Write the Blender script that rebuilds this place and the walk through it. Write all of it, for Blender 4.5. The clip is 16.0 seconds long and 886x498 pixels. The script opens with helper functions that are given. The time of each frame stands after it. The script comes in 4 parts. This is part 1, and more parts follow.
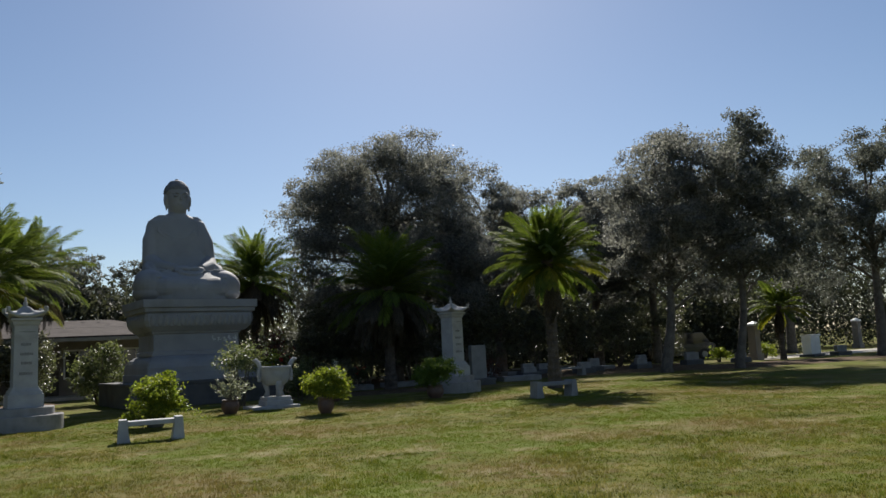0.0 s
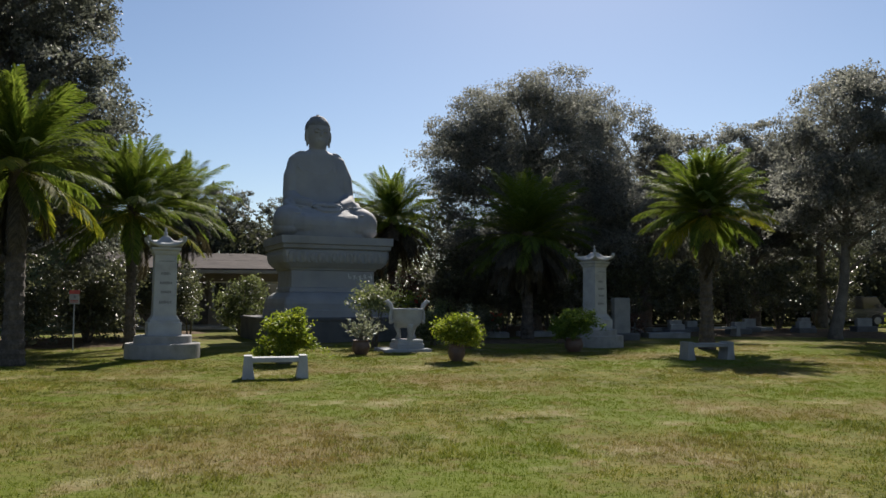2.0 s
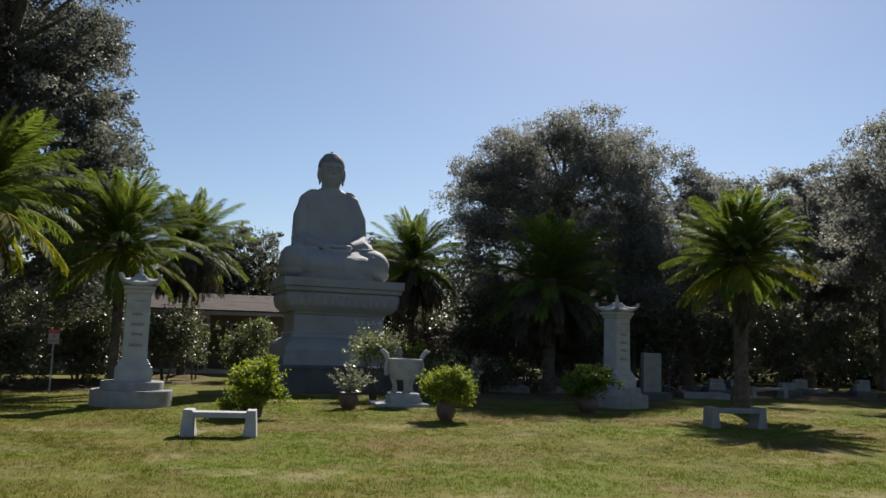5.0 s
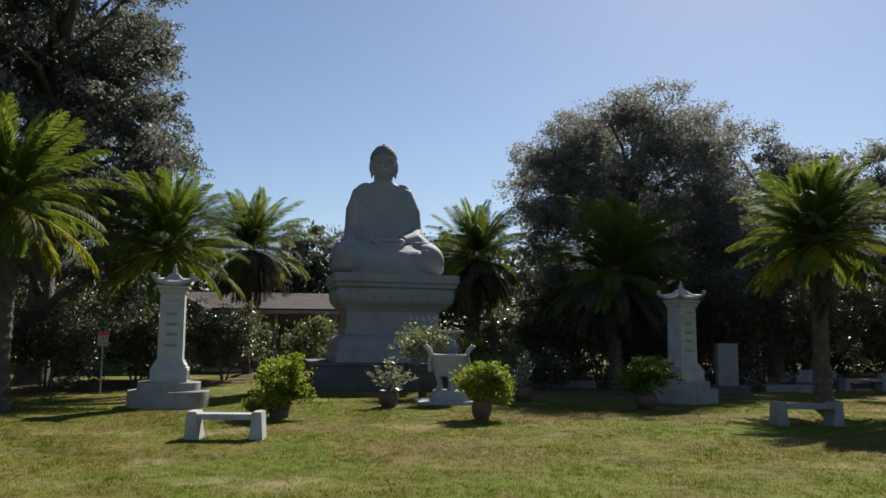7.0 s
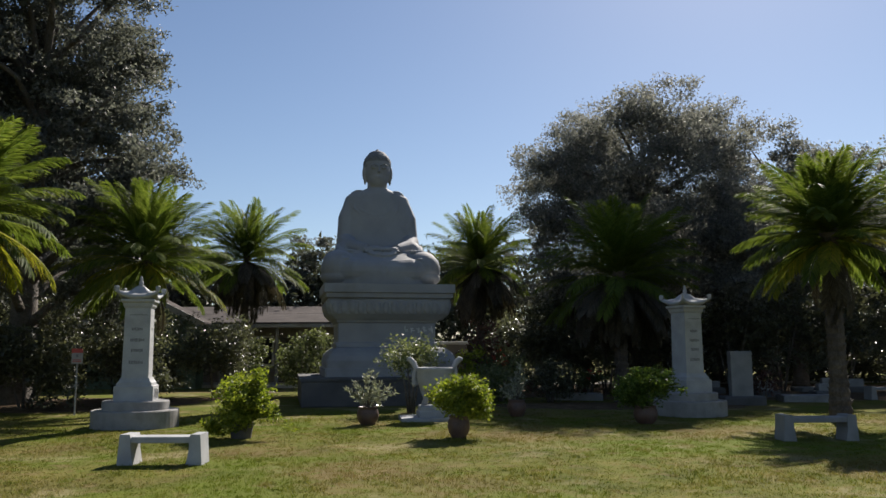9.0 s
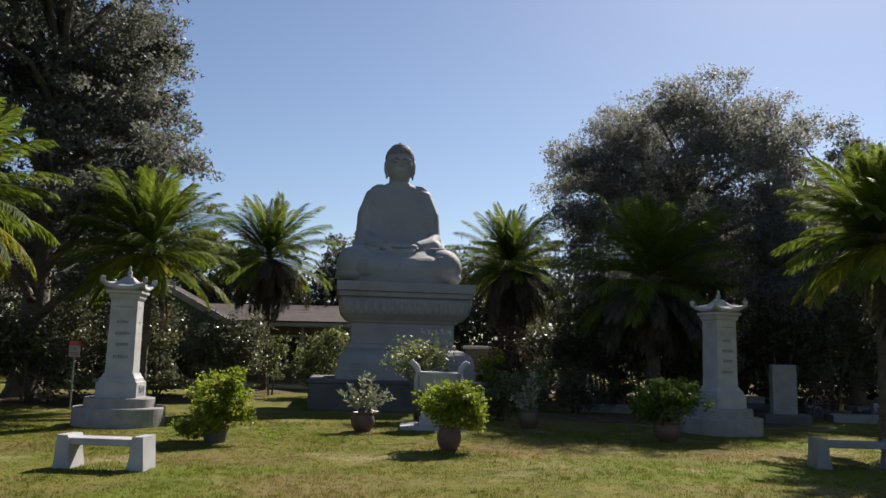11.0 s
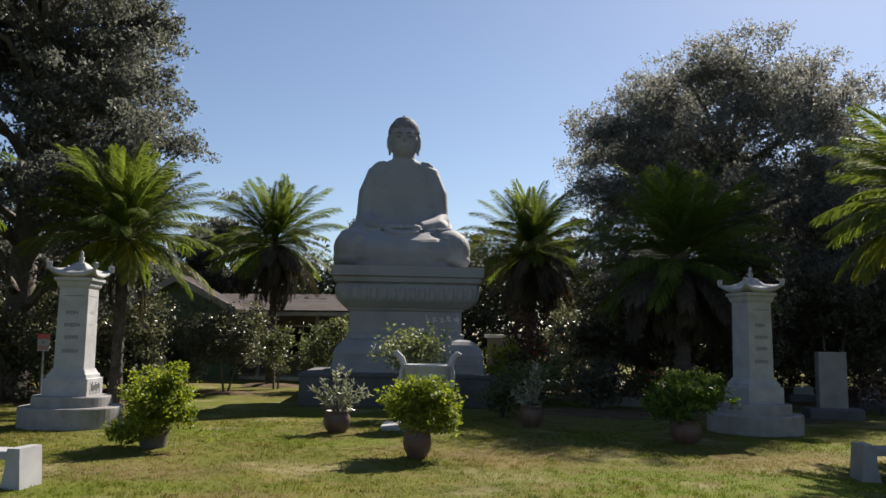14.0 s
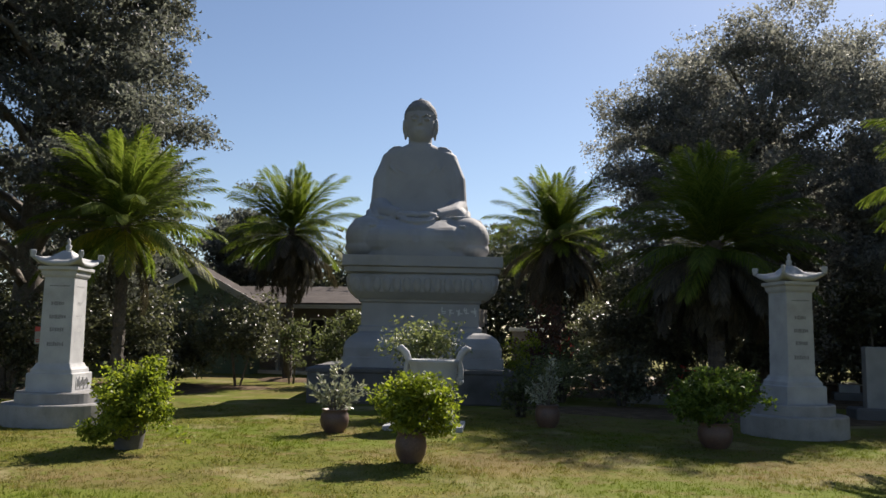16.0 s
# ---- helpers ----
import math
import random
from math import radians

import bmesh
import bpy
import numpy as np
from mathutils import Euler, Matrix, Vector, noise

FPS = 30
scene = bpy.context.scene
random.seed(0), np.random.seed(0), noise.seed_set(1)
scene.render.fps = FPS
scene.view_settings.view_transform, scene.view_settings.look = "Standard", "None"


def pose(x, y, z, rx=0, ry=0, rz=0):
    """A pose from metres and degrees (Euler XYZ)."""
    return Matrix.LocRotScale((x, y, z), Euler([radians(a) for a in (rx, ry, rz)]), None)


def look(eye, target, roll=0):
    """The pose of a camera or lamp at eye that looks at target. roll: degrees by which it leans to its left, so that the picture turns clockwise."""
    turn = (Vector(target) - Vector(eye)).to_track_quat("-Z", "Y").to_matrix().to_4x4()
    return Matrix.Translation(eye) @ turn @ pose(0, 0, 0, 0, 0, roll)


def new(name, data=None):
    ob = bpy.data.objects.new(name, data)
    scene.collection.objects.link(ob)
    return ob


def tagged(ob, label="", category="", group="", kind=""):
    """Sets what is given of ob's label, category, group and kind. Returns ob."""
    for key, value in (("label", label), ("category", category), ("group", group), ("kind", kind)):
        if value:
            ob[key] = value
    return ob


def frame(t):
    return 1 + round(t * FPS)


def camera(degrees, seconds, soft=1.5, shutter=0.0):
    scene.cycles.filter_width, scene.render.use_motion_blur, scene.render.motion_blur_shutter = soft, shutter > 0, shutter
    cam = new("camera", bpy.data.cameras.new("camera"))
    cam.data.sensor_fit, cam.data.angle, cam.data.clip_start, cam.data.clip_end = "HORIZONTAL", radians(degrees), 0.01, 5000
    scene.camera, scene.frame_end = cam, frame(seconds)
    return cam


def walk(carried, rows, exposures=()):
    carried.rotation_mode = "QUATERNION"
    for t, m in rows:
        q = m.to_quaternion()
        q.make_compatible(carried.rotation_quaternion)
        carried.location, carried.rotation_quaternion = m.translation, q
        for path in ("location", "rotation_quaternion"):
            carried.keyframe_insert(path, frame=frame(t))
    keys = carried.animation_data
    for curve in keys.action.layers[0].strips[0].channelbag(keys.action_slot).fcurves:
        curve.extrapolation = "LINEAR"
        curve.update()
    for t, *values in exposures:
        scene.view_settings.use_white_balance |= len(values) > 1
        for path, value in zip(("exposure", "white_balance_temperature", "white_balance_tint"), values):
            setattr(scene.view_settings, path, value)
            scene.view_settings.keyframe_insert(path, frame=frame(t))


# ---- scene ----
cam = camera(58.8, 16.0)
PATH = [
    (0, (-1.753, -27.833, 1.397), (-1.001, -25.997, 1.648), -2.8),
    (0.5, (-1.699, -27.486, 1.4), (-1.087, -25.599, 1.658), -1.0),
    (1, (-1.576, -27.143, 1.369), (-1.14, -25.205, 1.602), -0.2),
    (1.5, (-1.46, -26.838, 1.332), (-1.066, -24.882, 1.471), 0.6),
    (2, (-1.27, -26.554, 1.429), (-0.861, -24.6, 1.553), 0.3),
    (2.5, (-1.025, -26.268, 1.457), (-0.617, -24.315, 1.604), 0.7),
    (3, (-0.769, -26.055, 1.439), (-0.408, -24.093, 1.585), 0.8),
    (5.3, (0.599, -24.973, 1.529), (0.819, -23.001, 1.774), 2.4),
    (5.5, (0.722, -24.887, 1.525), (0.887, -22.908, 1.762), 1.8),
    (6, (1.045, -24.622, 1.518), (1.189, -22.641, 1.755), 1.1),
    (6.5, (1.411, -24.423, 1.526), (1.506, -22.446, 1.815), 1.1),
    (7, (1.767, -24.229, 1.529), (1.789, -22.242, 1.753), 0.7),
    (7.5, (2.074, -23.927, 1.561), (2.093, -21.94, 1.789), 0.3),
    (8, (2.39, -23.659, 1.575), (2.405, -21.673, 1.81), 0.0),
    (8.5, (2.618, -23.368, 1.553), (2.597, -21.382, 1.786), 0.2),
    (8.7, (2.694, -23.285, 1.524), (2.656, -21.301, 1.771), 0.0),
    (10.8, (3.676, -21.933, 1.524), (3.519, -19.957, 1.789), 1.5),
    (11, (3.796, -21.814, 1.503), (3.598, -19.842, 1.768), 1.5),
    (11.5, (4.042, -21.459, 1.484), (3.795, -19.492, 1.746), 0.7),
    (12, (4.287, -21.112, 1.5), (3.988, -19.148, 1.732), 0.7),
    (12.5, (4.522, -20.81, 1.506), (4.216, -18.847, 1.735), 0.9),
    (13, (4.654, -20.47, 1.531), (4.356, -18.507, 1.773), 1.0),
    (13.5, (4.727, -20.104, 1.543), (4.414, -18.143, 1.781), 0.8),
    (14, (4.776, -19.764, 1.545), (4.45, -17.805, 1.78), 0.9),
    (14.5, (4.88, -19.436, 1.523), (4.534, -17.48, 1.758), 0.8),
    (15, (4.976, -19.163, 1.535), (4.616, -17.209, 1.763), 1.1),
    (15.5, (5.02, -18.867, 1.522), (4.625, -16.92, 1.748), 1.1),
    (16, (5.104, -18.62, 1.547), (4.684, -16.677, 1.765), 1.0),
]
walk(cam, [(t, look(eye, target, roll)) for t, eye, target, roll in PATH], [(0, 0.52, 6500, 12), (1.5, 0.74, 6650, 13), (3, 0.68, 6650, 13), (6, 0.68, 6650, 13), (6.5, 0.88, 6700, 13), (7, 0.66, 6650, 13), (7.5, 0.9, 6700, 13), (8.5, 0.7, 6650, 13), (11, 0.82, 6800, 15), (12.5, 0.9, 6800, 15), (14.5, 0.9, 6850, 15), (16, 1.0, 6850, 15)])

# ---- light ----
SUN_AZ, SUN_EL = radians(22), radians(39.5)
world = bpy.data.worlds.new("world")
scene.world = world
world.use_nodes = True
wn = world.node_tree.nodes
sky = wn.new("ShaderNodeTexSky")
sky.sky_type, sky.sun_disc = "NISHITA", False
sky.sun_elevation, sky.sun_rotation = SUN_EL, SUN_AZ
sky.air_density, sky.dust_density, sky.ozone_density = 1.0, 0.3, 3.0
wn["Background"].inputs["Strength"].default_value = 0.06
world.node_tree.links.new(sky.outputs[0], wn["Background"].inputs["Color"])
sun = new("sun", bpy.data.lights.new("sun", "SUN"))
sun.data.energy, sun.data.angle, sun.data.color = 5.0, radians(0.55), (1.0, 0.955, 0.87)
sun_way = Vector((math.sin(SUN_AZ) * math.cos(SUN_EL), math.cos(SUN_AZ) * math.cos(SUN_EL), math.sin(SUN_EL)))
sun.matrix_world = look(sun_way * 60, (0, 0, 0))


# ---- materials ----
def material(name, stops, scale=6.0, fine=60.0, rough=0.8, bump=0.3, metal=0.0, translucent=0.0, random_by="", hue=0.0, stain=None, stain_scale=0.7, coord="Object", spec=0.5, bump_dist=0.01, pass_tint=(1.6, 1.6, 1.1)):
    """Two scales of noise drive a colour ramp and a bump; foliage adds translucency and a random shift per leaf."""
    m = bpy.data.materials.new(name)
    m.use_nodes = True
    nt = m.node_tree
    n, l = nt.nodes, nt.links
    bsdf, out = n["Principled BSDF"], n["Material Output"]
    bsdf.inputs["Roughness"].default_value, bsdf.inputs["Metallic"].default_value = rough, metal
    bsdf.inputs["Specular IOR Level"].default_value = spec
    tc = n.new("ShaderNodeTexCoord")
    src = tc.outputs[coord]
    big, small = n.new("ShaderNodeTexNoise"), n.new("ShaderNodeTexNoise")
    big.inputs["Scale"].default_value, small.inputs["Scale"].default_value = scale, fine
    big.inputs["Detail"].default_value, small.inputs["Detail"].default_value = 6, 3
    l.new(src, big.inputs["Vector"]), l.new(src, small.inputs["Vector"])
    mix = n.new("ShaderNodeMath")
    mix.operation = "MULTIPLY_ADD"
    mix.inputs[1].default_value = 0.45
    l.new(small.outputs["Fac"], mix.inputs[0])
    half = n.new("ShaderNodeMath")
    half.operation = "MULTIPLY"
    half.inputs[1].default_value = 0.55
    l.new(big.outputs["Fac"], half.inputs[0])
    l.new(half.outputs[0], mix.inputs[2])
    ramp = n.new("ShaderNodeValToRGB")
    els = ramp.color_ramp.elements
    spots = [0.32 + 0.36 * k / (len(stops) - 1) for k in range(len(stops))]
    while len(els) < len(stops):
        els.new(0.5)
    for e, p, c in zip(els, spots, stops):
        e.position, e.color = p, (*c, 1)
    fac = mix.outputs[0]
    if random_by:
        info = n.new("ShaderNodeNewGeometry" if random_by == "island" else "ShaderNodeObjectInfo")
        rnd = info.outputs["Random Per Island" if random_by == "island" else "Random"]
        add = n.new("ShaderNodeMath")
        add.operation = "MULTIPLY_ADD"
        add.inputs[1].default_value = 0.36
        l.new(rnd, add.inputs[0])
        sub = n.new("ShaderNodeMath")
        sub.operation = "SUBTRACT"
        sub.inputs[1].default_value = 0.18
        l.new(fac, sub.inputs[0])
        l.new(sub.outputs[0], add.inputs[2])
        fac = add.outputs[0]
    l.new(fac, ramp.inputs["Fac"])
    col = ramp.outputs["Color"]
    if stain:
        st = n.new("ShaderNodeTexNoise")
        st.inputs["Scale"].default_value, st.inputs["Detail"].default_value = stain_scale, 8
        l.new(src, st.inputs["Vector"])
        sr = n.new("ShaderNodeMapRange")
        sr.inputs["From Min"].default_value, sr.inputs["From Max"].default_value = 0.55, 0.72
        l.new(st.outputs["Fac"], sr.inputs["Value"])
        mc = n.new("ShaderNodeMix")
        mc.data_type = "RGBA"
        l.new(sr.outputs[0], mc.inputs["Factor"])
        l.new(col, mc.inputs[6])
        mc.inputs[7].default_value = (*stain, 1)
        col = mc.outputs[2]
    l.new(col, bsdf.inputs["Base Color"])
    if bump:
        b = n.new("ShaderNodeBump")
        b.inputs["Strength"].default_value, b.inputs["Distance"].default_value = bump, bump_dist
        l.new(mix.outputs[0], b.inputs["Height"])
        l.new(b.outputs[0], bsdf.inputs["Normal"])
    if translucent:
        tr, ms = n.new("ShaderNodeBsdfTranslucent"), n.new("ShaderNodeMixShader")
        gain = n.new("ShaderNodeMix")
        gain.data_type, gain.blend_type = "RGBA", "MULTIPLY"
        gain.inputs["Factor"].default_value = 1.0
        l.new(col, gain.inputs[6])
        gain.inputs[7].default_value = (*pass_tint, 1)
        l.new(gain.outputs[2], tr.inputs["Color"])
        ms.inputs[0].default_value = translucent
        l.new(bsdf.outputs[0], ms.inputs[1]), l.new(tr.outputs[0], ms.inputs[2]), l.new(ms.outputs[0], out.inputs["Surface"])
    return m


M_STONE = material("grey_granite", [(0.24, 0.243, 0.248), (0.33, 0.334, 0.338), (0.42, 0.42, 0.418)], 3, 160, 0.75, 0.15, stain=(0.25, 0.243, 0.23), stain_scale=1.1)
M_STATUE = material("statue_granite", [(0.2, 0.201, 0.208), (0.262, 0.263, 0.27), (0.31, 0.31, 0.308)], 1.5, 120, 0.75, 0.15, stain=(0.165, 0.16, 0.152), stain_scale=0.6)
M_STEP = material("dirty_step_granite", [(0.16, 0.155, 0.15), (0.25, 0.243, 0.235), (0.33, 0.322, 0.31)], 3, 120, 0.85, 0.25, stain=(0.13, 0.122, 0.112), stain_scale=1.6)
# Darker copy of the granite: the trees' shade is put into its colour.
M_STELE = material("shade_toned_granite", [(0.15, 0.15, 0.15), (0.21, 0.21, 0.207), (0.27, 0.265, 0.26)], 3, 150, 0.75, 0.15, stain=(0.13, 0.127, 0.12), stain_scale=1.2)
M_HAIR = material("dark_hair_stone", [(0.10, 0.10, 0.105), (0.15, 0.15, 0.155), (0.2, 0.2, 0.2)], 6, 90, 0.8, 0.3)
# Base stone made this dark to hold the shade on the plinth's front.
M_BASE = material("shade_toned_base_stone", [(0.055, 0.055, 0.058), (0.085, 0.085, 0.088), (0.12, 0.116, 0.112)], 2, 90, 0.85, 0.25, stain=(0.045, 0.045, 0.043), stain_scale=0.9)
M_INK = material("engraved_dark", [(0.13, 0.13, 0.135), (0.18, 0.18, 0.18)], 20, 200, 0.8, 0.1)
M_PALE = material("pale_engraving", [(0.5, 0.5, 0.5), (0.6, 0.6, 0.58)], 20, 200, 0.8, 0.1)
M_BARK = material("bark", [(0.05, 0.042, 0.035), (0.11, 0.095, 0.08), (0.17, 0.15, 0.13)], 4, 26, 0.95, 1.0, bump_dist=0.04)
M_PALMTRUNK = material("palm_bark", [(0.035, 0.028, 0.023), (0.07, 0.057, 0.046), (0.125, 0.104, 0.084)], 5, 22, 0.95, 1.0, bump_dist=0.03)
M_OAK = material("oak_leaves", [(0.064, 0.067, 0.06), (0.1, 0.104, 0.094), (0.16, 0.161, 0.148)], 0.8, 9, 0.55, 0, spec=0.35, translucent=0.48, random_by="island", pass_tint=(1.3, 1.36, 1.12))
# Leaf colour is lifted paler to stand for bright haze over the crown.
M_DOME = material("haze_paled_oak_leaves", [(0.087, 0.089, 0.085), (0.14, 0.141, 0.135), (0.205, 0.203, 0.194)], 0.6, 9, 0.55, 0, spec=0.35, translucent=0.56, random_by="island", pass_tint=(1.45, 1.48, 1.26))
M_SHRUB = material("dark_shrub_leaves", [(0.045, 0.05, 0.034), (0.07, 0.076, 0.05), (0.11, 0.116, 0.072)], 1.5, 12, 0.4, 0, spec=0.5, translucent=0.38, random_by="island")
M_WOODS = material("woods_leaves", [(0.032, 0.037, 0.026), (0.052, 0.058, 0.04), (0.08, 0.086, 0.06)], 0.8, 9, 0.6, 0, spec=0.2, translucent=0.25, random_by="island")
M_LIME = material("lime_shrub_leaves", [(0.075, 0.11, 0.012), (0.14, 0.18, 0.02), (0.24, 0.27, 0.035)], 4, 20, 0.5, 0, spec=0.3, translucent=0.5, random_by="island")
M_GREYLEAF = material("grey_green_leaves", [(0.15, 0.165, 0.115), (0.24, 0.255, 0.19), (0.38, 0.39, 0.32)], 4, 20, 0.35, 0, translucent=0.25, random_by="island")
M_PALM = material("palm_fronds", [(0.055, 0.085, 0.016), (0.095, 0.132, 0.024), (0.15, 0.182, 0.04)], 1.5, 12, 0.6, 0, spec=0.15, translucent=0.5, random_by="island")
M_PALMLOW = material("yellow_palm_fronds", [(0.09, 0.115, 0.014), (0.17, 0.18, 0.019), (0.26, 0.23, 0.032)], 1.5, 12, 0.6, 0, spec=0.25, translucent=0.5, random_by="island")
M_PALMDRY = material("dry_palm_fronds", [(0.04, 0.035, 0.027), (0.068, 0.058, 0.044), (0.105, 0.092, 0.07)], 1.5, 12, 0.7, 0, spec=0.2, translucent=0.2, random_by="island")
M_RED = material("red_leaves", [(0.06, 0.03, 0.025), (0.1, 0.04, 0.035), (0.09, 0.06, 0.04)], 4, 20, 0.5, 0, spec=0.3, translucent=0.3, random_by="island")
M_CLAY = material("dark_clay", [(0.06, 0.033, 0.025), (0.1, 0.056, 0.041), (0.14, 0.082, 0.06)], 5, 50, 0.55, 0.3, stain=(0.09, 0.062, 0.048), stain_scale=5)
M_SOIL = material("soil", [(0.03, 0.022, 0.015), (0.07, 0.05, 0.035)], 9, 60, 1.0, 0.8)
M_ROOF = material("shingle_roof", [(0.05, 0.043, 0.04), (0.075, 0.064, 0.059), (0.105, 0.09, 0.082)], 2, 25, 0.95, 0.4, stain=(0.05, 0.044, 0.042), stain_scale=0.8, spec=0.1)
M_TRIM = material("grey_trim_paint", [(0.2, 0.19, 0.18), (0.27, 0.26, 0.245), (0.33, 0.32, 0.3)], 2, 40, 0.7, 0.1)
M_CONCRETE = material("grey_planter_concrete", [(0.045, 0.042, 0.039), (0.075, 0.07, 0.065), (0.11, 0.104, 0.096)], 4, 70, 0.9, 0.3, stain=(0.075, 0.072, 0.062), stain_scale=3)
M_FLOWER = material("red_flowers", [(0.4, 0.03, 0.03), (0.55, 0.06, 0.05)], 5, 20, 0.5, 0, translucent=0.3, random_by="island")
M_GREEN = material("green_siding", [(0.06, 0.09, 0.055), (0.08, 0.115, 0.07), (0.1, 0.135, 0.085)], 1.5, 30, 0.8, 0.1)
M_TAN = material("tan_wall", [(0.19, 0.165, 0.145), (0.25, 0.22, 0.195), (0.3, 0.265, 0.235)], 1.5, 30, 0.85, 0.1)
M_WHITE = material("white_paint", [(0.62, 0.62, 0.6), (0.72, 0.72, 0.7), (0.8, 0.8, 0.78)], 2, 40, 0.6, 0.08)
M_REDPAINT = material("red_paint", [(0.35, 0.04, 0.03), (0.45, 0.06, 0.05)], 5, 40, 0.5, 0.05)
M_METAL = material("dull_steel", [(0.2, 0.2, 0.2), (0.3, 0.3, 0.3)], 8, 60, 0.5, 0.1, metal=0.8)
M_GLASS = material("window_glass", [(0.02, 0.022, 0.025), (0.03, 0.032, 0.035)], 1, 5, 0.06, 0, spec=0.7)
M_CAR = material("dark_car_paint", [(0.015, 0.016, 0.02), (0.02, 0.022, 0.026)], 2, 40, 0.2, 0, spec=0.6)
M_RUBBER = material("rubber", [(0.015, 0.015, 0.015), (0.03, 0.03, 0.03)], 5, 60, 0.9, 0.2)
M_SAND = material("pale_gravel", [(0.33, 0.3, 0.25), (0.45, 0.41, 0.35), (0.55, 0.51, 0.45)], 1.5, 30, 1.0, 0.5, stain=(0.25, 0.22, 0.16), stain_scale=0.6)
M_MULCH = material("leaf_litter", [(0.05, 0.034, 0.021), (0.1, 0.068, 0.042), (0.17, 0.125, 0.08)], 3, 35, 1.0, 0.8, bump_dist=0.03, spec=0.1)


def turf(name, stops, worn, lush, dry, translucent=0.0, bump=1.0):
    """Mown grass: fine mottling under soft patches of worn brown, lush green and dry straw."""
    m = material(name, stops, 1.1, 21, 0.95, bump, translucent=translucent, random_by="island" if translucent else "", bump_dist=0.05, spec=0.05)
    n, l = m.node_tree.nodes, m.node_tree.links
    bsdf = n["Principled BSDF"]
    col = bsdf.inputs["Base Color"].links[0].from_socket
    users = [k.to_socket for k in col.links]
    tc = n.new("ShaderNodeTexCoord")
    for tint, scale, lo, hi, strength, off in ((worn, 0.3, 0.48, 0.64, 0.8, 0.0), (lush, 0.36, 0.48, 0.62, 0.75, 40.0), (dry, 0.75, 0.56, 0.68, 0.65, 90.0), (worn, 2.6, 0.52, 0.66, 0.6, 140.0), (lush, 5.0, 0.55, 0.66, 0.6, 200.0)):
        shift, noise_node, span, mix = n.new("ShaderNodeVectorMath"), n.new("ShaderNodeTexNoise"), n.new("ShaderNodeMapRange"), n.new("ShaderNodeMix")
        shift.inputs[1].default_value = (off, off * 0.7, 0)
        noise_node.inputs["Scale"].default_value, noise_node.inputs["Detail"].default_value = scale, 7
        span.inputs["From Min"].default_value, span.inputs["From Max"].default_value, span.inputs["To Max"].default_value = lo, hi, strength
        mix.data_type = "RGBA"
        l.new(tc.outputs["Object"], shift.inputs[0])
        l.new(shift.outputs[0], noise_node.inputs["Vector"])
        l.new(noise_node.outputs["Fac"], span.inputs["Value"])
        l.new(span.outputs[0], mix.inputs["Factor"])
        l.new(col, mix.inputs[6])
        mix.inputs[7].default_value = (*tint, 1)
        col = mix.outputs[2]
    for socket in users:
        l.new(col, socket)
    return m


M_LAWN = turf("lawn", [(0.038, 0.049, 0.01), (0.104, 0.108, 0.022), (0.175, 0.155, 0.044)], (0.15, 0.112, 0.052), (0.092, 0.122, 0.016), (0.25, 0.21, 0.12))
M_GRASS = turf("grass_blades", [(0.036, 0.05, 0.009), (0.1, 0.112, 0.019), (0.185, 0.168, 0.045)], (0.165, 0.124, 0.056), (0.09, 0.128, 0.014), (0.28, 0.24, 0.14), 0.35, 0.0)


# ---- builders ----
def gz(x, y):
    """Height of the lawn: gentle unevenness on level ground."""
    return 0.02 * noise.noise((x * 0.5, y * 0.5, 0)) if abs(x) < 40 and abs(y) < 40 else 0.0


def thing(name, m, label, category, group="", kind=""):
    ob = new(name)
    ob.matrix_world = m
    return tagged(ob, label, category, group, kind)


def finish(bm, smooth):
    bmesh.ops.recalc_face_normals(bm, faces=bm.faces)
    if smooth:
        for f in bm.faces:
            f.smooth = True


def part(name, bm, mat, parent=None, label="", smooth=False):
    """Links a bmesh as one mesh object under a thing or a part."""
    me = bpy.data.meshes.new(name)
    finish(bm, smooth)
    bm.to_mesh(me)
    bm.free()
    me.materials.append(mat)
    ob = new(name, me)
    ob.parent = parent
    return tagged(ob, label)


def share(name, me, parent, m=None, label=""):
    ob = new(name, me)
    ob.parent = parent
    if m is not None:
        ob.matrix_basis = m
    return tagged(ob, label)


def box(bm, cx, cy, cz, sx, sy, sz, bevel=0.0, rz=0.0):
    r = bmesh.ops.create_cube(bm, size=1, matrix=pose(cx, cy, cz, 0, 0, rz) @ Matrix.Diagonal((sx, sy, sz, 1)))
    if bevel:
        edges = list({e for v in r["verts"] for e in v.link_edges})
        bmesh.ops.bevel(bm, geom=edges, offset=bevel, segments=2, affect="EDGES", profile=0.5)


def boxed(*a, **k):
    bm = bmesh.new()
    box(bm, *a, **k)
    return bm


def loft(rings, close=True):
    """A skin over rings of equally many points, capped at both ends."""
    bm = bmesh.new()
    vs = [[bm.verts.new(p) for p in ring] for ring in rings]
    n = len(rings[0])
    for a, b in zip(vs, vs[1:]):
        for k in range(n):
            bm.faces.new((a[k], a[(k + 1) % n], b[(k + 1) % n], b[k]))
    if close:
        bm.faces.new(vs[0][::-1])
        bm.faces.new(vs[-1])
    return bm


def squares(levels, corner=0.03):
    """Mouldings on a square plan: rows of half width, half depth, height, with eased corners."""
    rings = []
    for hx, hy, z in levels:
        c = min(corner, hx * 0.4, hy * 0.4)
        rings.append([(hx - c, -hy, z), (hx, -hy + c, z), (hx, hy - c, z), (hx - c, hy, z), (-hx + c, hy, z), (-hx, hy - c, z), (-hx, -hy + c, z), (-hx + c, -hy, z)])
    return loft(rings)


